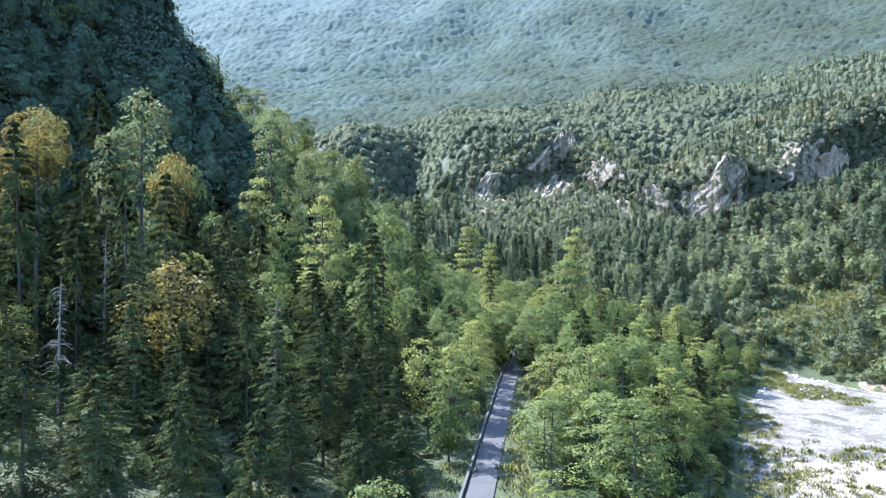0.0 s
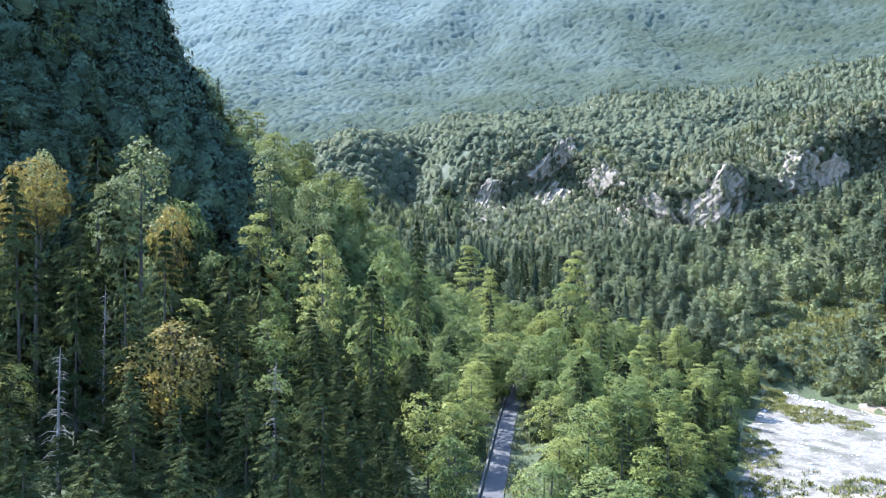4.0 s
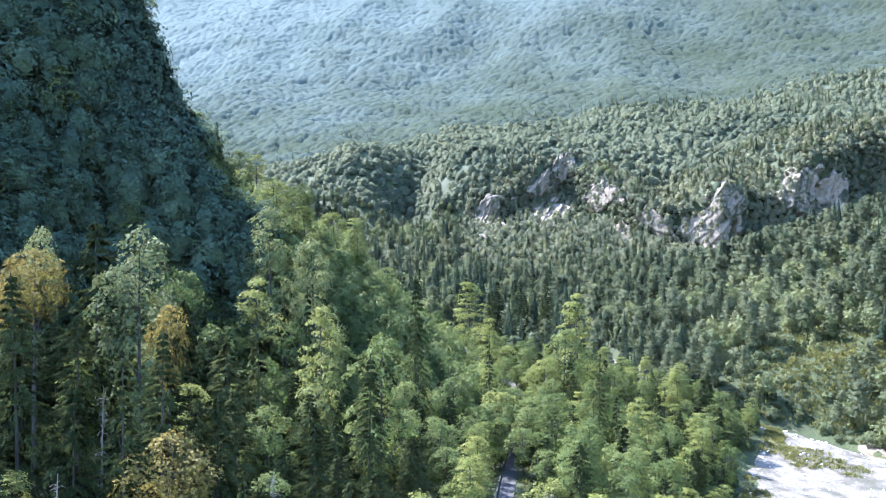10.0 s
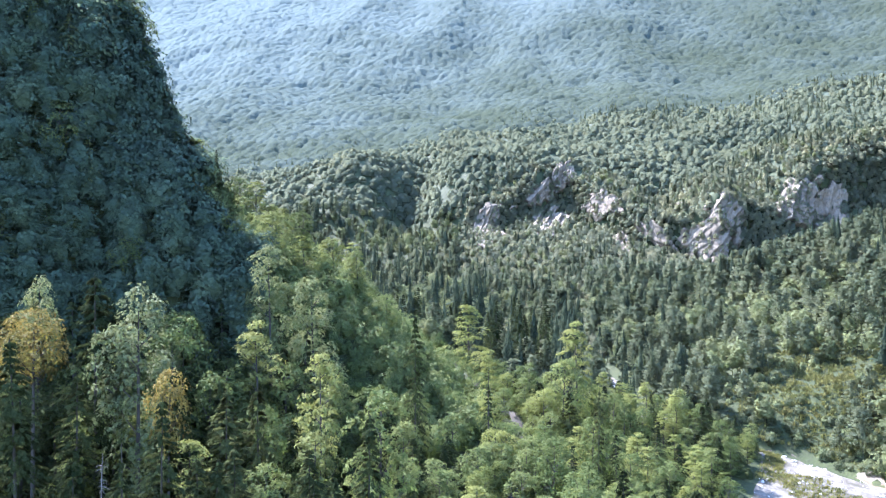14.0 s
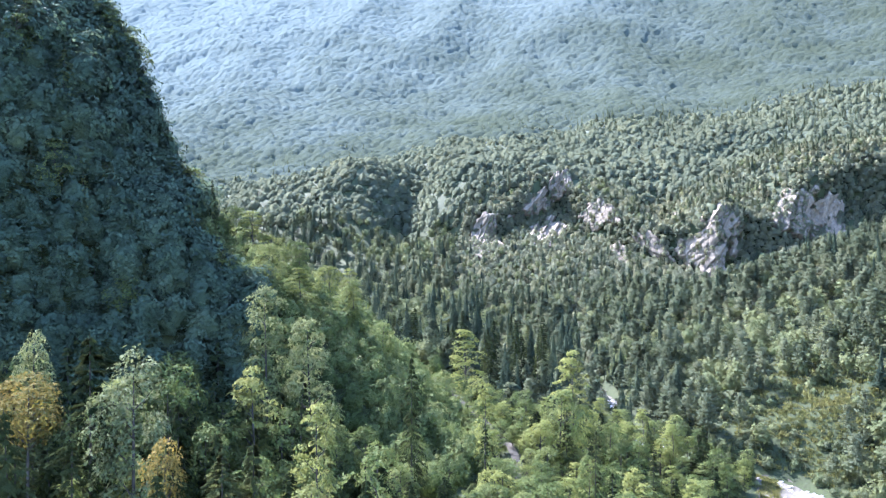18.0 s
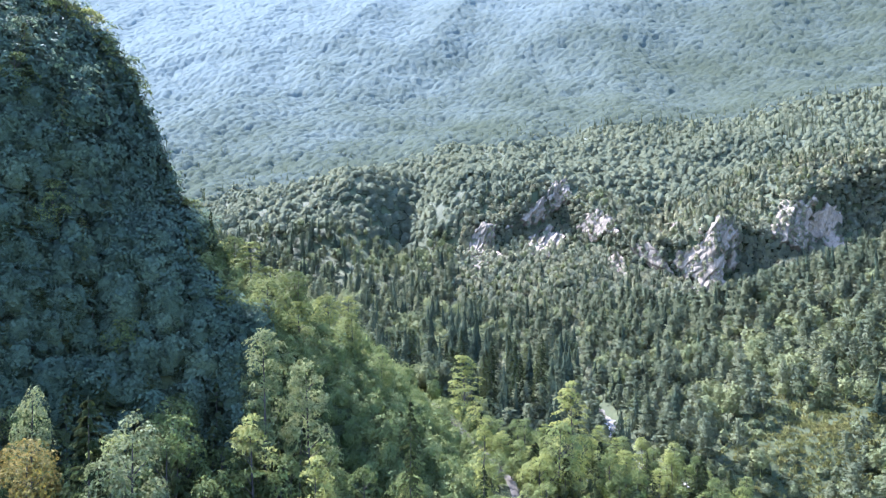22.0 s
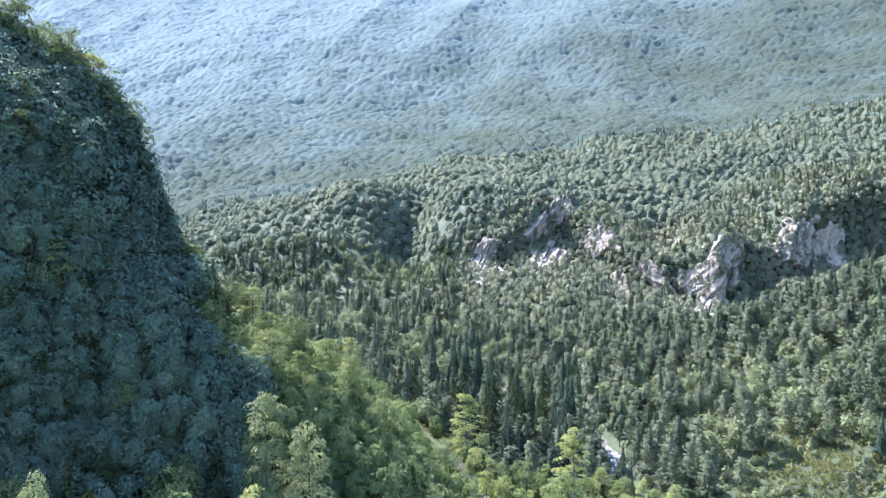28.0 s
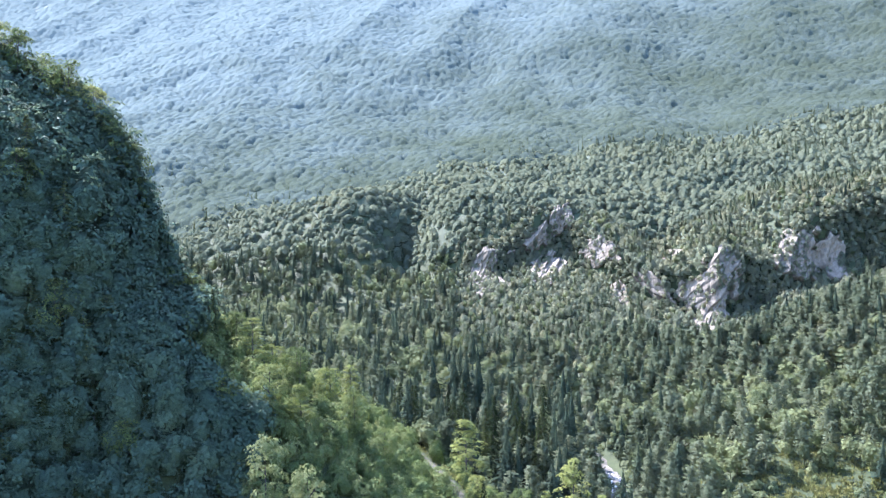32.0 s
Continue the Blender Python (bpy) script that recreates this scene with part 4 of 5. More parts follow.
def templates(kind, count, seed):
    out = []
    for k in range(count):
        rng = np.random.default_rng(seed + k)
        if kind in ("scrub", "fine_scrub"):
            # unit bush: crown about 1 wide, 1 high
            pads, per, fine = (12, 11, 1.0) if kind == "scrub" else (24, 15, 0.54)
            d = unit(rng.normal(0, 1, (pads, 3)))
            d[:, 2] = np.abs(d[:, 2]) * 1.1 - 0.2
            d = unit(d)
            lobes = 1 + 0.25 * np.sin(np.arctan2(d[:, 1], d[:, 0]) * 3 + k) + rng.normal(0, 0.1, pads)
            c = d * (0.42 * lobes)[:, None]
            c[:, 2] = c[:, 2] * 1.15 + 0.42
            nrm = unit(d + np.array([0, 0, 0.7]))
            off = rng.normal(0, 0.11, (pads, per, 3))
            off -= nrm[:, None] * np.sum(off * nrm[:, None], -1, keepdims=True) * 0.75
            face = unit(nrm[:, None] + off * 5 + rng.normal(0, 0.3, off.shape)).reshape(-1, 3)
            q = (c[:, None] + off).reshape(-1, 3)
            n = len(q)
            out.append(join([core(rng, 0.36, 0.0, 0.74) if kind == "scrub" else core(rng, 0.37, 0.0, 0.78, 7, 5), cards(q, np.cross(face, rng.normal(0, 1, q.shape)), face, 0.155 * fine * rng.uniform(0.7, 1.3, n), 0.125 * fine * rng.uniform(0.7, 1.3, n))]))
        elif kind in ("pine", "fine_pine"):
            n, fine = (84, 0.85) if kind == "pine" else (170, 0.56)
            s = rng.uniform(0.32, 1, n)
            az = rng.uniform(0, 6.28, n)
            r = 0.15 * np.clip(1.06 - s, 0, 0.62) ** 0.6 / 0.75 * rng.uniform(0.4, 1.15, n)
            d = np.stack([np.cos(az), np.sin(az), np.full(n, 0.3)], 1)
            c = np.stack([r * np.cos(az), r * np.sin(az), s], 1)
            way = d + rng.normal(0, 0.8, d.shape)
            cr = cards(c, way, np.array([0, 0, 0.7]) + rng.normal(0, 0.6, d.shape) + d * 0.9, 0.15 * fine * rng.uniform(0.7, 1.3, n), 0.095 * fine)
            out.append(join([cone(rng, 0.055, 0.45, 0.94, 0.6), cr, tube(np.array([[0, 0, 0], [0, 0, 0.6], [0, 0, 0.95]]), [0.013, 0.008, 0.003], 3)]))
        elif kind == "spruce":
            n = 110
            s = rng.uniform(0.12, 1, n) ** 0.9
            az = rng.uniform(0, 6.28, n)
            r = 0.17 * (1 - s) ** 0.85 * rng.uniform(0.55, 1.15, n) + 0.006
            d = np.stack([np.cos(az), np.sin(az), np.full(n, -0.45)], 1)
            c = np.stack([r * np.cos(az), r * np.sin(az), s], 1)
            cr = cards(c, d + rng.normal(0, 0.25, d.shape), np.array([0, 0, 1.0]) + d * (0.8, 0.8, 0) + rng.normal(0, 0.25, d.shape), 0.115 * (1.2 - s), 0.06 * (1.25 - s))
            tip = cards(np.array([[0, 0, 0.99]]), np.array([[0, 0, 1.0]]), np.array([[1.0, 0.3, 0]]), 0.08, 0.015)
            out.append(join([cone(rng, 0.085, 0.16, 0.97, 0.8), cr, tip, tube(np.array([[0, 0, 0], [0, 0, 0.6]]), [0.014, 0.006], 3)]))
        elif kind in ("leafy", "fine_leafy"):
            n, fine = (90, 0.85) if kind == "leafy" else (190, 0.58)
            d = unit(rng.normal(0, 1, (n, 3)))
            lobes = 1 + 0.3 * np.sin(np.arctan2(d[:, 1], d[:, 0]) * 3 + k * 2 + d[:, 2] * 4)
            c = d * (lobes * rng.uniform(0.6, 1.0, n))[:, None] * (0.27, 0.27, 0.36)
            c[:, 2] += 0.62
            c[:, 2] -= 0.0
            cr = leaves(c, d, 0.16 * fine, rng, loose=0.4)
            out.append(join([core(rng, 0.19, 0.36, 0.88, 5, 4), cr, tube(np.array([[0, 0, 0], [0.01, 0, 0.5]]), [0.016, 0.008], 3)]))
        else:
            # crown seen from afar, with foliage down to the ground
            n = 14
            d = unit(rng.normal(0, 1, (n, 3)))
            d[:, 2] = np.abs(d[:, 2]) * 1.2 - 0.3
            d = unit(d)
            lobes = 1 + 0.22 * np.sin(np.arctan2(d[:, 1], d[:, 0]) * 3 + k * 2)
            c = d * (lobes * rng.uniform(0.75, 1.0, n))[:, None] * (0.5, 0.5, 0.48)
            c[:, 2] += 0.48
            out.append(join([core(rng, 0.47, 0.0, 0.90, 6, 3), leaves(c, d, 0.30, rng, loose=0.3)]))
    return [(v, f, swells(v, kind, k)) for k, (v, f) in enumerate(out)]


def swells(v, kind, k):
    """Which way a crown's leaves face: outwards and up, with lumps."""
    mid, up, lump = {"scrub": (0.35, 0.35, 0.45), "fine_scrub": (0.35, 0.15, 0.6), "leafy": (0.55, 0.6, 0.4), "fine_leafy": (0.55, 0.6, 0.45), "crown": (0.30, 1.4, 0.45)}.get(kind, (None, 0.9, 0.3))
    out = v * (1, 1, 0) if mid is None else v - (0, 0, mid)
    wave = np.sin(v[:, [1, 2, 0]] * (17, 15, 16) + k) + np.sin(v[:, [2, 0, 1]] * (9, 11, 10) + 2.3 * k)
    return unit(unit(out) + np.array([0, 0, up]) + lump * 0.5 * wave)


def core(rng, wide, z0, z1, seg=6, rings=4):
    """The dense inside of a crown: an uneven closed dome."""
    a = np.linspace(0, 2 * np.pi, seg, endpoint=False)
    rows = []
    for j in range(rings):
        t = j / (rings - 1)
        r = wide * math.sqrt(max(1 - (t * 1.02 - 0.08) ** 2, 0.02)) * rng.uniform(0.82, 1.1, seg)
        rows.append(np.stack([r * np.cos(a + 0.5 * j), r * np.sin(a + 0.5 * j), z0 + (z1 - z0) * t + rng.normal(0, 0.03, seg)], 1))
    v = np.concatenate(rows)
    i = np.arange(rings * seg).reshape(rings, seg)
    k = np.roll(i, -1, 1)
    return v, np.stack([i[:-1], k[:-1], k[1:], i[1:]], -1).reshape(-1, 4)


def wood(name, kinds, p, width, height, mat, label, category="woods", seed=0, tip=0.0, soft=False):
    """One object of many trees: positions p, width and height of each; kinds: the templates to draw from."""
    rng = np.random.default_rng(seed)
    which = rng.integers(0, len(kinds), len(p))
    vs, fs, ts, ns, k = [], [], [], [], 0
    for j, (v, f, out) in enumerate(kinds):
        q = np.nonzero(which == j)[0]
        if not len(q):
            continue
        a = rng.uniform(0, 6.283, len(q))
        c, s = np.cos(a)[:, None], np.sin(a)[:, None]
        w, h = width[q][:, None], height[q][:, None]
        tx, ty = rng.normal(0, tip, (2, len(q), 1))
        x = (v[:, 0] * c - v[:, 1] * s) * w + v[:, 2] * h * tx + p[q, 0][:, None]
        y = (v[:, 0] * s + v[:, 1] * c) * w + v[:, 2] * h * ty + p[q, 1][:, None]
        z = v[:, 2] * h + p[q, 2][:, None] - 0.15
        vs.append(np.stack([x, y, z], -1).reshape(-1, 3))
        ns.append(np.stack([out[:, 0] * c - out[:, 1] * s, out[:, 0] * s + out[:, 1] * c, np.tile(out[:, 2], (len(q), 1))], -1).reshape(-1, 3))
        fs.append((f[None] + (np.arange(len(q)) * len(v))[:, None, None]).reshape(-1, 4) + k)
        ts.append(np.repeat(rng.random(len(q)), len(v)))
        k += len(q) * len(v)
    me = quick_mesh(name, np.concatenate(vs), np.concatenate(fs), mat, soft, tint=np.concatenate(ts), swell=np.concatenate(ns))
    return tagged(new(name, me), label, category, kind="stuff")


def scatter(y0, y1, pace, rng, side=0.64, lo=-1e9, hi=1e9):
    """Uneven positions over the ground between y0 and y1, pace(y) metres apart."""
    out, y = [], y0
    while y < y1:
        s = pace(y)
        x = np.arange(max(-side * y - 12, lo), min(side * y + 12, hi), s)
        out.append(np.stack([x + rng.uniform(-0.7, 0.7, len(x)) * s, y + rng.uniform(-0.7, 0.7, len(x)) * s], 1))
        y += s
    return np.concatenate(out)


def in_sight(p, rise, rng, eye=88.0, spare=0.06):
    """Leave out most of what stands hidden behind the spur and the folds of the land."""
    z = ground(p[:, 0], p[:, 1])
    ok = np.ones(len(p), bool)
    for t in np.linspace(0.12, 0.97, 40):
        ok &= land(p[:, 0] * t, p[:, 1] * t) < eye + (z + rise - eye) * t + 3
    ok |= rng.random(len(p)) < spare
    return np.concatenate([p, z[:, None]], 1)[ok]


SCRUB, FINE_SCRUB = templates("scrub", 8, 100), templates("fine_scrub", 8, 150)
PINE, SPRUCE = templates("pine", 8, 200), templates("spruce", 8, 300)
FINE_PINE, FINE_LEAFY = templates("fine_pine", 8, 250), templates("fine_leafy", 8, 450)
LEAFY, CROWN = templates("leafy", 8, 400), templates("crown", 12, 500)

# the spur: its shaded face, leaves tinted for haze, and its sunlit flank
rng = np.random.default_rng(31)
p = scatter(98, 262, lambda y: 3.8, rng, 0.66, hi=22)
extra = scatter(98, 200, lambda y: 5.0, rng, 0.66, hi=-36) + (1.8, 1.8)
more = np.concatenate([scatter(120, 215, lambda y: 3.3, rng, 0.66, lo=-112, hi=-44), scatter(140, 262, lambda y: 4.3, rng, 0.66, lo=-60, hi=22), np.stack([rng.uniform(-94, -62, 560), rng.uniform(112, 206, 560)], 1), np.stack([rng.uniform(-42, 4, 420), rng.uniform(152, 204, 420)], 1)])
p = np.concatenate([p, extra, more])
d, rz, side = road_near(p[:, 0], p[:, 1])
hz, lz = hill(p[:, 0], p[:, 1]), ground(p[:, 0], p[:, 1])
p = p[(hz > lz - 5) & (d > 3.2) & (p[:, 1] < 262)]
p = in_sight(p, 9, rng)
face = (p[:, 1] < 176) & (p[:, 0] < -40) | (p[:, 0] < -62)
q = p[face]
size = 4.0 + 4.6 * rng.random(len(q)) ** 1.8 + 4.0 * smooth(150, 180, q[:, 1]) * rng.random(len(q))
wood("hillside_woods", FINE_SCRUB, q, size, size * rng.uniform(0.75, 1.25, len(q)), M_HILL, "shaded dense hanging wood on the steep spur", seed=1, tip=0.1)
q = p[~face]
q = q[rng.random(len(q)) < 0.9]
size = 2.7 + 3.6 * rng.random(len(q)) ** 1.6
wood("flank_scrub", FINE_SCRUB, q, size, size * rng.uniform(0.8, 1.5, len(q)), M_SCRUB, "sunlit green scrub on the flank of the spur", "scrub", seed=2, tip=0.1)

# undergrowth in the near wood and along the river
p = scatter(54, 240, lambda y: 5.4, rng, 0.6)
d, rz, side = road_near(p[:, 0], p[:, 1])
p = p[(d > 3.4 + rng.uniform(0, 2, len(p))) & (p[:, 0] < river_left(p[:, 1]) - 1) & (hill(p[:, 0], p[:, 1]) < ground(p[:, 0], p[:, 1]) - 3)]
p = np.concatenate([p, ground(p[:, 0], p[:, 1])[:, None]], 1)
size = rng.uniform(2.2, 4.6, len(p))
# dark spruce colour stands in for the shade under the trees
wood("undergrowth", CROWN, p, size, size * rng.uniform(0.5, 1.0, len(p)), M_SPRUCE, "low undergrowth between the trunks, coloured dark for their shade", "undergrowth", seed=3)

# valley woods behind the river and the spur
p = scatter(196, 640, lambda y: np.interp(y, [200, 300, 640], [4.6, 5.5, 7.0]), rng)
d, rz, side = road_near(p[:, 0], p[:, 1])
wet = (p[:, 0] > river_left(p[:, 1]) - 2) & (p[:, 0] < river_right(p[:, 1]) + 2) & (p[:, 1] < 330)
left = (p[:, 0] < river_left(p[:, 1]) - 1) & (p[:, 1] < 240)
onhill = (hill(p[:, 0], p[:, 1]) > ground(p[:, 0], p[:, 1]) - 3) & (p[:, 1] < 262)
p = p[~wet & ~left & ~onhill & (d > 3.5)]
p = in_sight(p, 14, rng)
x, y = p[:, 0], p[:, 1]
meadow = np.exp(-(((x - 122) / 30) ** 2 + ((y - 242) / 26) ** 2)) + np.exp(-(((x - 100) / 10) ** 2 + ((y - 240) / 14) ** 2))
p = p[rng.random(len(p)) > 0.85 * np.clip(meadow, 0, 1)]
p = p[rng.random(len(p)) > 0.97 * cleared(p[:, 0], p[:, 1])]
x, y = p[:, 0], p[:, 1]
dark = np.exp(-(((x - 20) / 46) ** 2 + ((y - 345) / 66) ** 2))
p = p[rng.random(len(p)) > 0.6 * dark]
x, y = p[:, 0], p[:, 1]
ahead = np.exp(-(((x - 178) / 26) ** 2 + ((y - 472) / 30) ** 2))
cragland = smooth(455, 500, y + 0.2 * (x - 100)) * (1 - smooth(640, 690, y)) * (x > 10)
stand = fbm(x, y, 60, 3, 71)
dark = np.exp(-(((x - 20) / 46) ** 2 + ((y - 345) / 66) ** 2))
r = rng.random(len(p))
is_spruce = r < np.clip(0.10 + 0.6 * dark + 0.35 * stand + 0.12 * (x < 40), 0.03, 0.97)
r2 = rng.random(len(p))
is_pine = ~is_spruce & (r2 < np.clip(0.74 + 0.8 * stand - 0.40 * (x < 30) - 0.3 * cragland, 0.1, 0.9))
is_leaf = ~is_spruce & ~is_pine
low = (1 - 0.42 * cragland) * (1 - 0.5 * ahead)
q, k = p[is_spruce], low[is_spruce]
h = (7 + 15 * rng.random(len(q)) ** 1.3) * k * (1 + 0.4 * dark[is_spruce])
wood("valley_spruces", SPRUCE, q, h * rng.uniform(1.0, 1.7, len(q)), h, M_MIDSPRUCE, "dark spruce stand at the valley's head", seed=4, tip=0.03)
q, k = p[is_pine], low[is_pine]
h = rng.uniform(9, 17, len(q)) * k
n = q[:, 1] < 315
wide = h * rng.uniform(1.25, 1.8, len(q))
wood("valley_pines", PINE, q[~n], wide[~n], h[~n], M_PINE, "grey-green pines on the slope beyond the river", seed=5, tip=0.04)
wood("river_pines", FINE_PINE, q[n], wide[n], h[n], M_PINE, "slender grey-green pines above the river", seed=25, tip=0.04)
q, k = p[is_leaf], low[is_leaf]
h = rng.uniform(5.5, 12.5, len(q)) * k
n = q[:, 1] < 315
wide = h * rng.uniform(1.0, 1.5, len(q))
wood("valley_broadleaves", LEAFY, q[~n], wide[~n], h[~n], M_MIDLEAF, "light-green broadleaf trees among the pines", seed=6, tip=0.05)
wood("river_broadleaves", FINE_LEAFY, q[n], wide[n], h[n], M_MIDLEAF, "light-green broadleaf trees above the river", seed=26, tip=0.05)
# bushes that close the gaps
q = scatter(205, 650, lambda y: np.interp(y, [205, 450, 500, 650], [5.4, 6.0, 4.6, 5.0]), rng)
wet = (q[:, 0] > river_left(q[:, 1]) - 1) & (q[:, 0] < river_right(q[:, 1]) + 1) & (q[:, 1] < 330)
q = in_sight(q[~wet & (q[:, 0] > river_left(q[:, 1]) - 60) & (hill(q[:, 0], q[:, 1]) < ground(q[:, 0], q[:, 1]) - 3)], 5, rng, spare=0)
q = q[rng.random(len(q)) > 1.1 * cleared(q[:, 0], q[:, 1], 8.0)]
q = q[rng.random(len(q)) > 0.7 * np.exp(-(((q[:, 0] - 122) / 30) ** 2 + ((q[:, 1] - 242) / 26) ** 2))]
near = q[:, 1] < 330
a, b = q[near], q[~near]
size = rng.uniform(2.4, 4.6, len(a))
wood("valley_bushes", CROWN, a, size, size * rng.uniform(0.6, 1.0, len(a)), M_MIDLEAF, "bushes below the pines", "bushes", seed=7)
size = rng.uniform(3.4, 6.4, len(b))
wood("slope_scrub", CROWN, b, size, size * rng.uniform(0.7, 1.2, len(b)), M_SLOPE, "olive-green scrub round the crags", "scrub", seed=17)

# scrub that clings to the step of the crags
u = rng.uniform(20, 330, 2100)
foot = np.array([at_foot(a) for a in u])
k = np.round((u - FRONT_X[0]) / 2).astype(int)
z0 = np.array([np.interp(f - 12, FRONT_Y, FRONT_Z[i]) for f, i in zip(foot, k)])
z1 = np.array([np.interp(f + 12, FRONT_Y, FRONT_Z[i]) for f, i in zip(foot, k)])
z = z0 + (z1 - z0) * rng.random(len(u))
q = np.stack([u, front_y(u, z) - rng.uniform(0, 5, len(u)), z - 1.0], 1)
bare = np.zeros(len(q))
for a, b, c in CRAGS:
    bare = np.maximum(bare, np.exp(-(((q[:, 0] - a) / (0.36 * c)) ** 2 + ((q[:, 1] - b) / 14) ** 2)))
q = q[rng.random(len(q)) > 1.05 * bare]
size = rng.uniform(2.6, 5.0, len(q))
on_rock = np.concatenate(LEDGES) + (0, 0.6, -0.4)
q, size = np.concatenate([q, on_rock]), np.concatenate([size, 1.4 + 2.4 * rng.random(len(on_rock)) ** 2])
wood("crag_scrub", CROWN, q, size, size * rng.uniform(0.6, 1.1, len(q)), M_SLOPE, "scrub clinging to the ledges of the crags", "scrub", seed=18)

# bushes along the river's right bank
q = scatter(150, 262, lambda y: 3.4, rng, 0.66)
gap = q[:, 0] - river_right(q[:, 1])
q = q[(gap > 2.2) & (gap < 34) & (rng.random(len(q)) < np.interp(gap, [2, 10, 34], [0.9, 0.6, 0.35]))]
q = np.concatenate([q, ground(q[:, 0], q[:, 1])[:, None]], 1)
size = rng.uniform(1.8, 4.4, len(q))
wood("bank_bushes", SCRUB, q, size, size * rng.uniform(0.6, 1.0, len(q)), M_BANK, "grey-green willow scrub along the river bank", "bushes", seed=19)

# woods above the crags, and on the far mountainside
p = in_sight(scatter(640, 1000, lambda y: np.interp(y, [640, 1000], [6.4, 8.2]), rng), 12, rng, spare=0.02)
r = rng.random(len(p)) + 0.5 * fbm(p[:, 0], p[:, 1], 120, 2, 81)
q = p[r < 0.07]
h = rng.uniform(10, 16, len(q))
wood("upper_spruces", SPRUCE, q, h * 1.1, h, M_PINE, "scattered spruces high on the slope", seed=8)
p = p[r >= 0.07]
zone = p[:, 1] + rng.normal(0, 80, len(p)) - 0.62 * p[:, 0]
p = p[(zone < 960) & (p[:, 1] + rng.normal(0, 50, len(p)) < 920)]
size = np.maximum(0.0098 * p[:, 1], 8.4) * rng.uniform(0.8, 1.5, len(p))
tall = size * rng.uniform(0.6, 0.9, len(p))
wood("upper_woods", CROWN, p - np.outer(0.2 * tall, (0, 0, 1)), size, tall, M_UPPER, "green beech wood above the crags", seed=84, soft=True)


def far_canopy():
    """The closed canopy of the far mountainside: crown beside crown, each a low dome with its own tint, paled with
    distance for haze.
    """
    ys = np.concatenate([np.concatenate([np.arange(700, 1000, 2.6), np.arange(1000, 1300, 3.0)]), np.arange(1300, 2140, 4.0)])
    ways = np.linspace(-0.64, 0.64, 600)
    yy = np.repeat(ys, len(ways))
    xx = yy * np.tile(ways, len(ys))
    cell = 9.5
    cx, cy = np.floor(xx / cell), np.floor(yy / cell)
    best, tone, lift = np.full(len(xx), 9.0), np.zeros(len(xx)), np.zeros(len(xx))
    for i in (-1, 0, 1):
        for j in (-1, 0, 1):
            a, b = cx + i, cy + j
            big = 0.75 + 0.5 * hash2(a, b, 5)
            d = np.hypot(xx / cell - a - hash2(a, b, 1), yy / cell - b - hash2(a, b, 2)) / big
            w = d < best
            best, tone, lift = np.where(w, d, best), np.where(w, hash2(a, b, 3), tone), np.where(w, hash2(a, b, 4), lift)
    dome = 1 - np.clip(best, 0, 1) ** 2
    zz = land(xx, yy) + 3.0 + 6.5 * dome + 2.5 * lift
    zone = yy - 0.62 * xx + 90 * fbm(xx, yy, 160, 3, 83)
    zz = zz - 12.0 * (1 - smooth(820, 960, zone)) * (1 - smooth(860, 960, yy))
    # haze painted by tint: paler and bluer with distance and to the left
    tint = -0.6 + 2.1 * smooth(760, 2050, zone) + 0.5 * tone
    f = grid_faces(len(ways), len(ys))
    f = f[(zone[f[:, 0]] > 820) | (yy[f[:, 0]] > 860)]
    used, f = np.unique(f, return_inverse=True)
    v = np.stack([xx, yy, zz], 1)[used]
    up = np.zeros((len(ys), len(ways), 3))
    z2 = zz.reshape(len(ys), len(ways))
    up[..., 1] = -np.gradient(z2, axis=0) / np.gradient(ys)[:, None]
    up[..., 0] = -np.gradient(z2, axis=1) / (ys * (ways[1] - ways[0]))[:, None]
    up[..., 2] = 1.4
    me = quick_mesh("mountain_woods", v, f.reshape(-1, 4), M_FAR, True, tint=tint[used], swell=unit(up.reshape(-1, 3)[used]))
    return tagged(new("mountain_woods", me), "woods of the far mountainside under the ridge, blue haze in their colour", "woods", kind="stuff")


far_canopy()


# ---- river bed ----
def bed_patch(name, y0, y1, inset, lift, mat, label, kind, seed, a=0.0, b=1.0, rough=2.5):
    """A sheet over the river's bed between two banks; a, b: the share of its width that it covers."""
    ys = np.arange(y0, y1, 1.3)
    us = np.linspace(a, b, 40)
    uu, vv = np.meshgrid(us, ys)
    edge = (uu - a) / (b - a)
    lo, hi = river_left(vv) - inset, river_right(vv) + inset
    x = lo + (hi - lo) * uu + rough * fbm(vv, edge * 3, 9, 3, seed) * (2 * edge - 1) * 2
    z = ground(x.ravel(), vv.ravel()) + lift - 0.9 * smooth(0.86, 1.0, np.abs(2 * edge - 1).ravel())
    me = quick_mesh(name, np.stack([x.ravel(), vv.ravel(), z], 1), grid_faces(len(us), len(ys)), mat, True)
    return tagged(new(name, me), label, kind, kind="structure")


bed_patch("gravel_bed", 84, 330, 1.0, 0.22, M_GRAVEL, "bright white limestone gravel of the river bed", "gravel", 61)
bed_patch("silt_bank", 98, 136, -2.0, 0.42, M_SAND, "brown pebbly silt beside the gravel", "silt", 62, 0.16, 0.44)
bed_patch("water", 150, 208, 2.0, 0.34, M_WATER, "shallow brown stream at the foot of the bank", "stream", 63, 0.93, 1.04, 1.0)

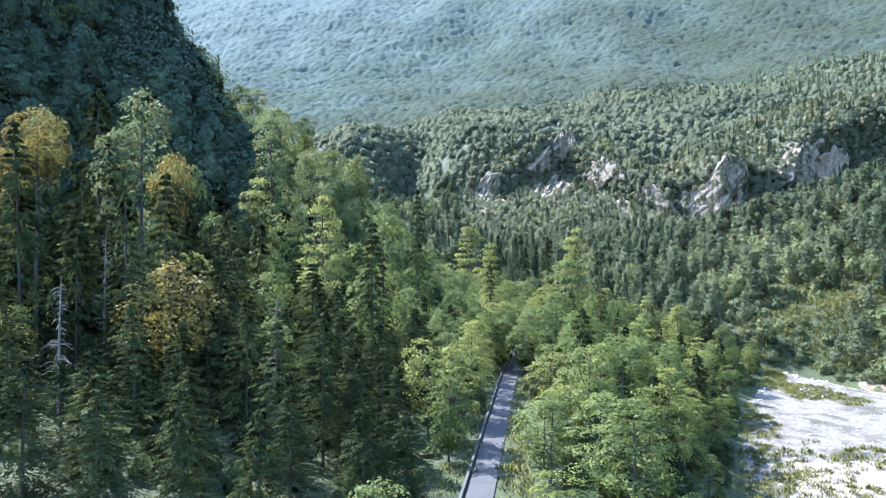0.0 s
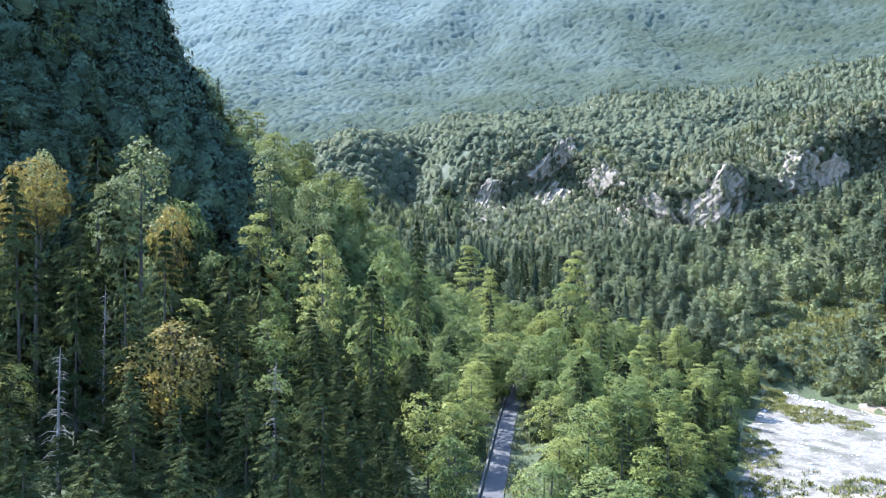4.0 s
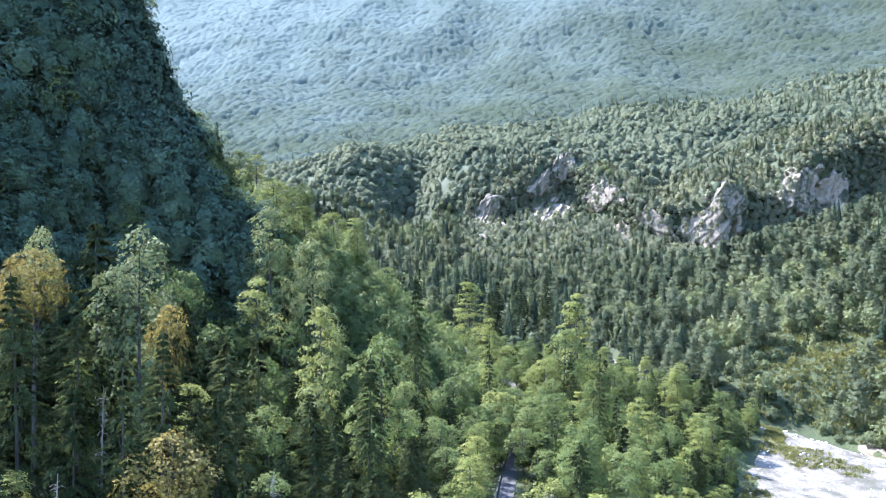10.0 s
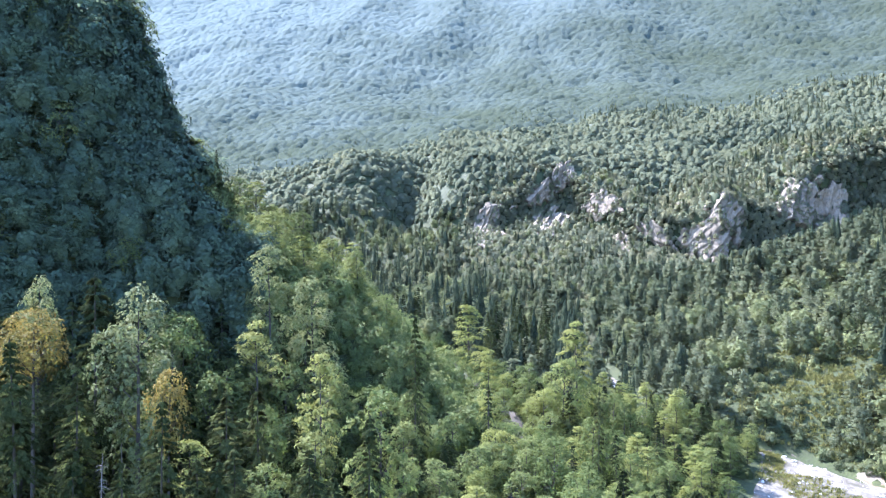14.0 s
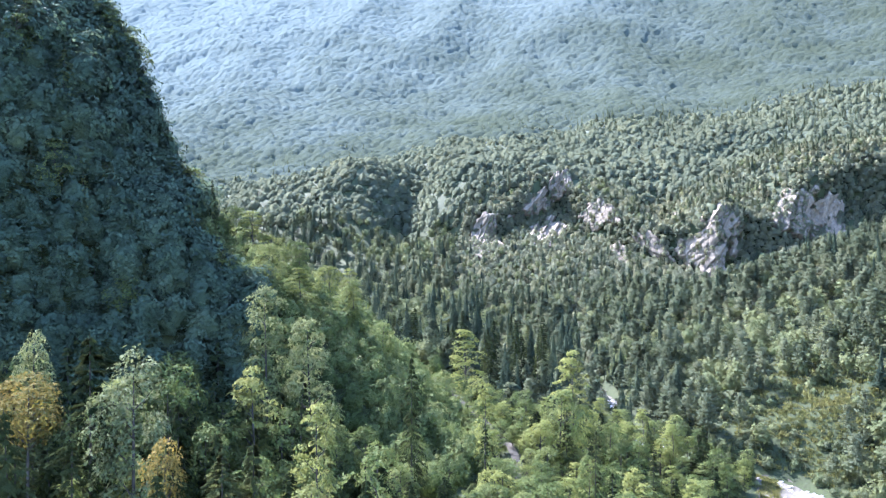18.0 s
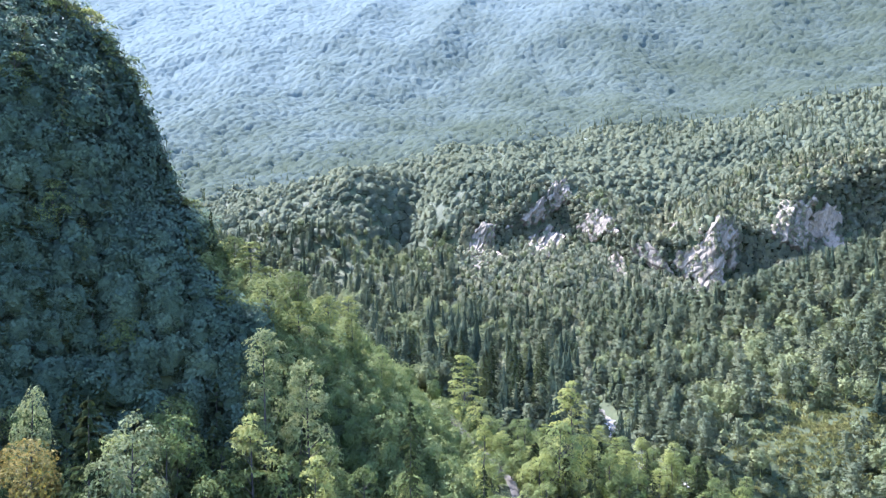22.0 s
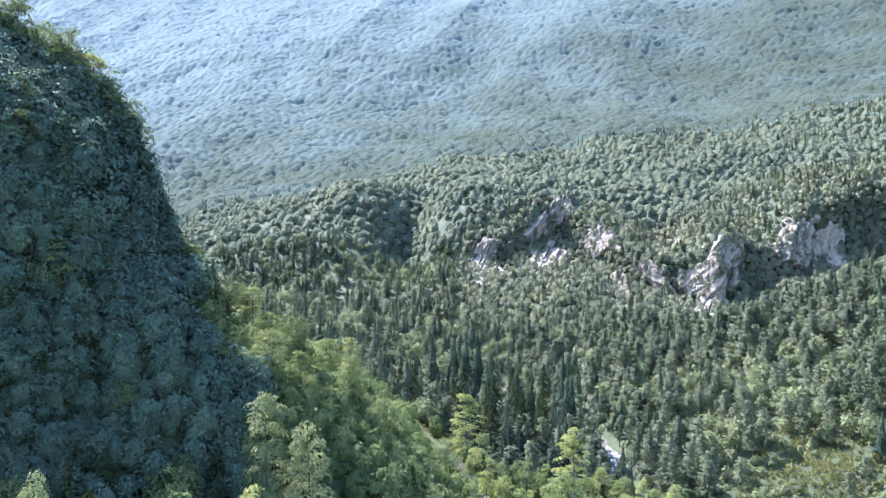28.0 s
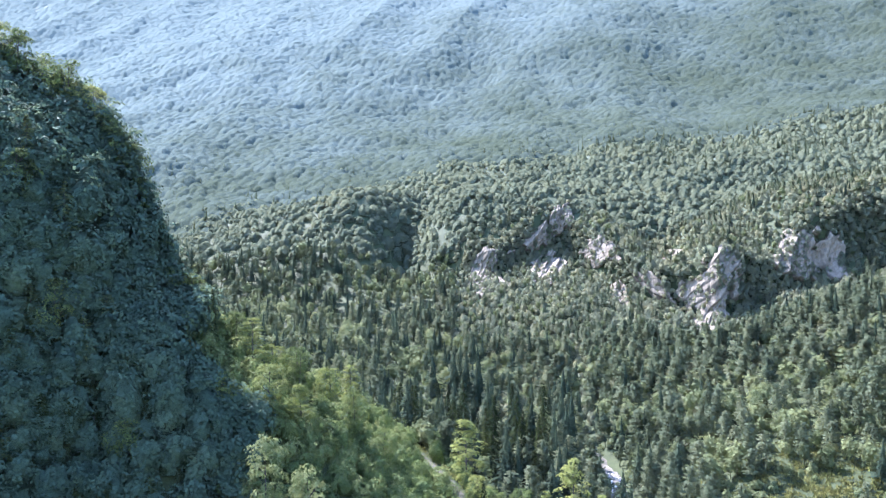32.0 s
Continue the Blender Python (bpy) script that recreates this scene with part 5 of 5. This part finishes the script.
rng = np.random.default_rng(71)
stone = bmesh.new()
bmesh.ops.create_icosphere(stone, subdivisions=1, radius=1.0)
sv = np.array([v.co[:] for v in stone.verts])
sf = np.array([[v.index for v in f.verts] for f in stone.faces])
stone.free()
n = 900
ys = rng.uniform(95, 300, n)
xs = river_left(ys) + (river_right(ys) - river_left(ys)) * rng.uniform(0.02, 0.98, n)
size = 0.12 + 0.5 * rng.random(n) ** 3
jit = 1 + 0.2 * rng.normal(0, 1, (n, len(sv), 1))
v = sv[None] * jit * size[:, None, None] * (1, 0.85, 0.6) + np.stack([xs, ys, ground(xs, ys) + 0.24], 1)[:, None]
f = (sf[None] + (np.arange(n) * len(sv))[:, None, None]).reshape(-1, 3)
tagged(new("river_stones", quick_mesh("river_stones", v.reshape(-1, 3), f, M_BOULDER)), "scattered rounded pale stones on the gravel", "stones", kind="stuff")


def tufts(name, p, size, mat, label, seed, blades=16):
    """Grass in tufts of upright blades."""
    rng = np.random.default_rng(seed)
    n = len(p) * blades
    c = np.repeat(p, blades, 0) + rng.normal(0, 1, (n, 3)) * (0.45, 0.45, 0)
    up = np.array([0, 0, 1.0]) + rng.normal(0, 0.35, (n, 3))
    s = np.repeat(size, blades) * rng.uniform(0.6, 1.2, n)
    c[:, 2] += s * 0.45
    v, f = cards(c, up, rng.normal(0, 1, (n, 3)) * (1, 1, 0.3), s, 0.22 * s)
    up = np.repeat(unit(np.array([0, -0.2, 1.0]) + rng.normal(0, 0.25, (n, 3))), 4, 0)
    return tagged(new(name, quick_mesh(name, v, f, mat, tint=np.repeat(rng.random(len(p)), blades * 4), swell=up)), label, "grass", kind="stuff")


ys = rng.uniform(100, 240, 5200)
u = rng.random(5200)
xs = river_left(ys) + (river_right(ys) - river_left(ys)) * u
keep = fbm(xs, ys * 1.6, 20, 3, 91) + 0.85 * (0.44 - u) > 0.05
p = np.stack([xs, ys, ground(xs, ys) + 0.2], 1)[keep]
tufts("gravel_grass", p, rng.uniform(0.4, 1.0, len(p)), M_GRASS, "yellow-green grass on the gravel bars", 92)
i = rng.integers(0, len(line), 1500)
off = rng.uniform(1.7, 4.6, 1500) * rng.choice([-1.0, 1.0, 1.0], 1500)
d = unit(np.gradient(line[:, :2], axis=0))
xs, ys = line[i, 0] + d[i, 1] * off, line[i, 1] - d[i, 0] * off
p = np.stack([xs, ys, ground(xs, ys)], 1)
tufts("verge_grass", p, rng.uniform(0.3, 0.8, len(p)), M_GRASS, "bright grass on the road's verge", 93)
q = np.stack([rng.normal(122, 20, 2400), rng.normal(240, 18, 2400)], 1)
q = q[(q[:, 0] > river_right(q[:, 1]) + 3)]
tufts("meadow_grass", np.concatenate([q, ground(q[:, 0], q[:, 1])[:, None]], 1), rng.uniform(0.6, 1.5, len(q)), M_GRASS, "yellowish open grass between the pines", 94)

# ---- the low wall along the road ----
wall = new("road_wall")
tagged(wall, "low weathered concrete wall along the road's edge", "wall")
run = spline(ROAD_KNOTS, 0.5)
run = run[(run[:, 1] > 52) & (run[:, 1] < 150)]
for k in range(0, len(run) - 9, 9):
    o = new("wall_block", strip("wall_block", run[k:k + 10], -1.6, -1.36, 0.38, M_KERB, 0.0, 0.7))
    o.parent = wall
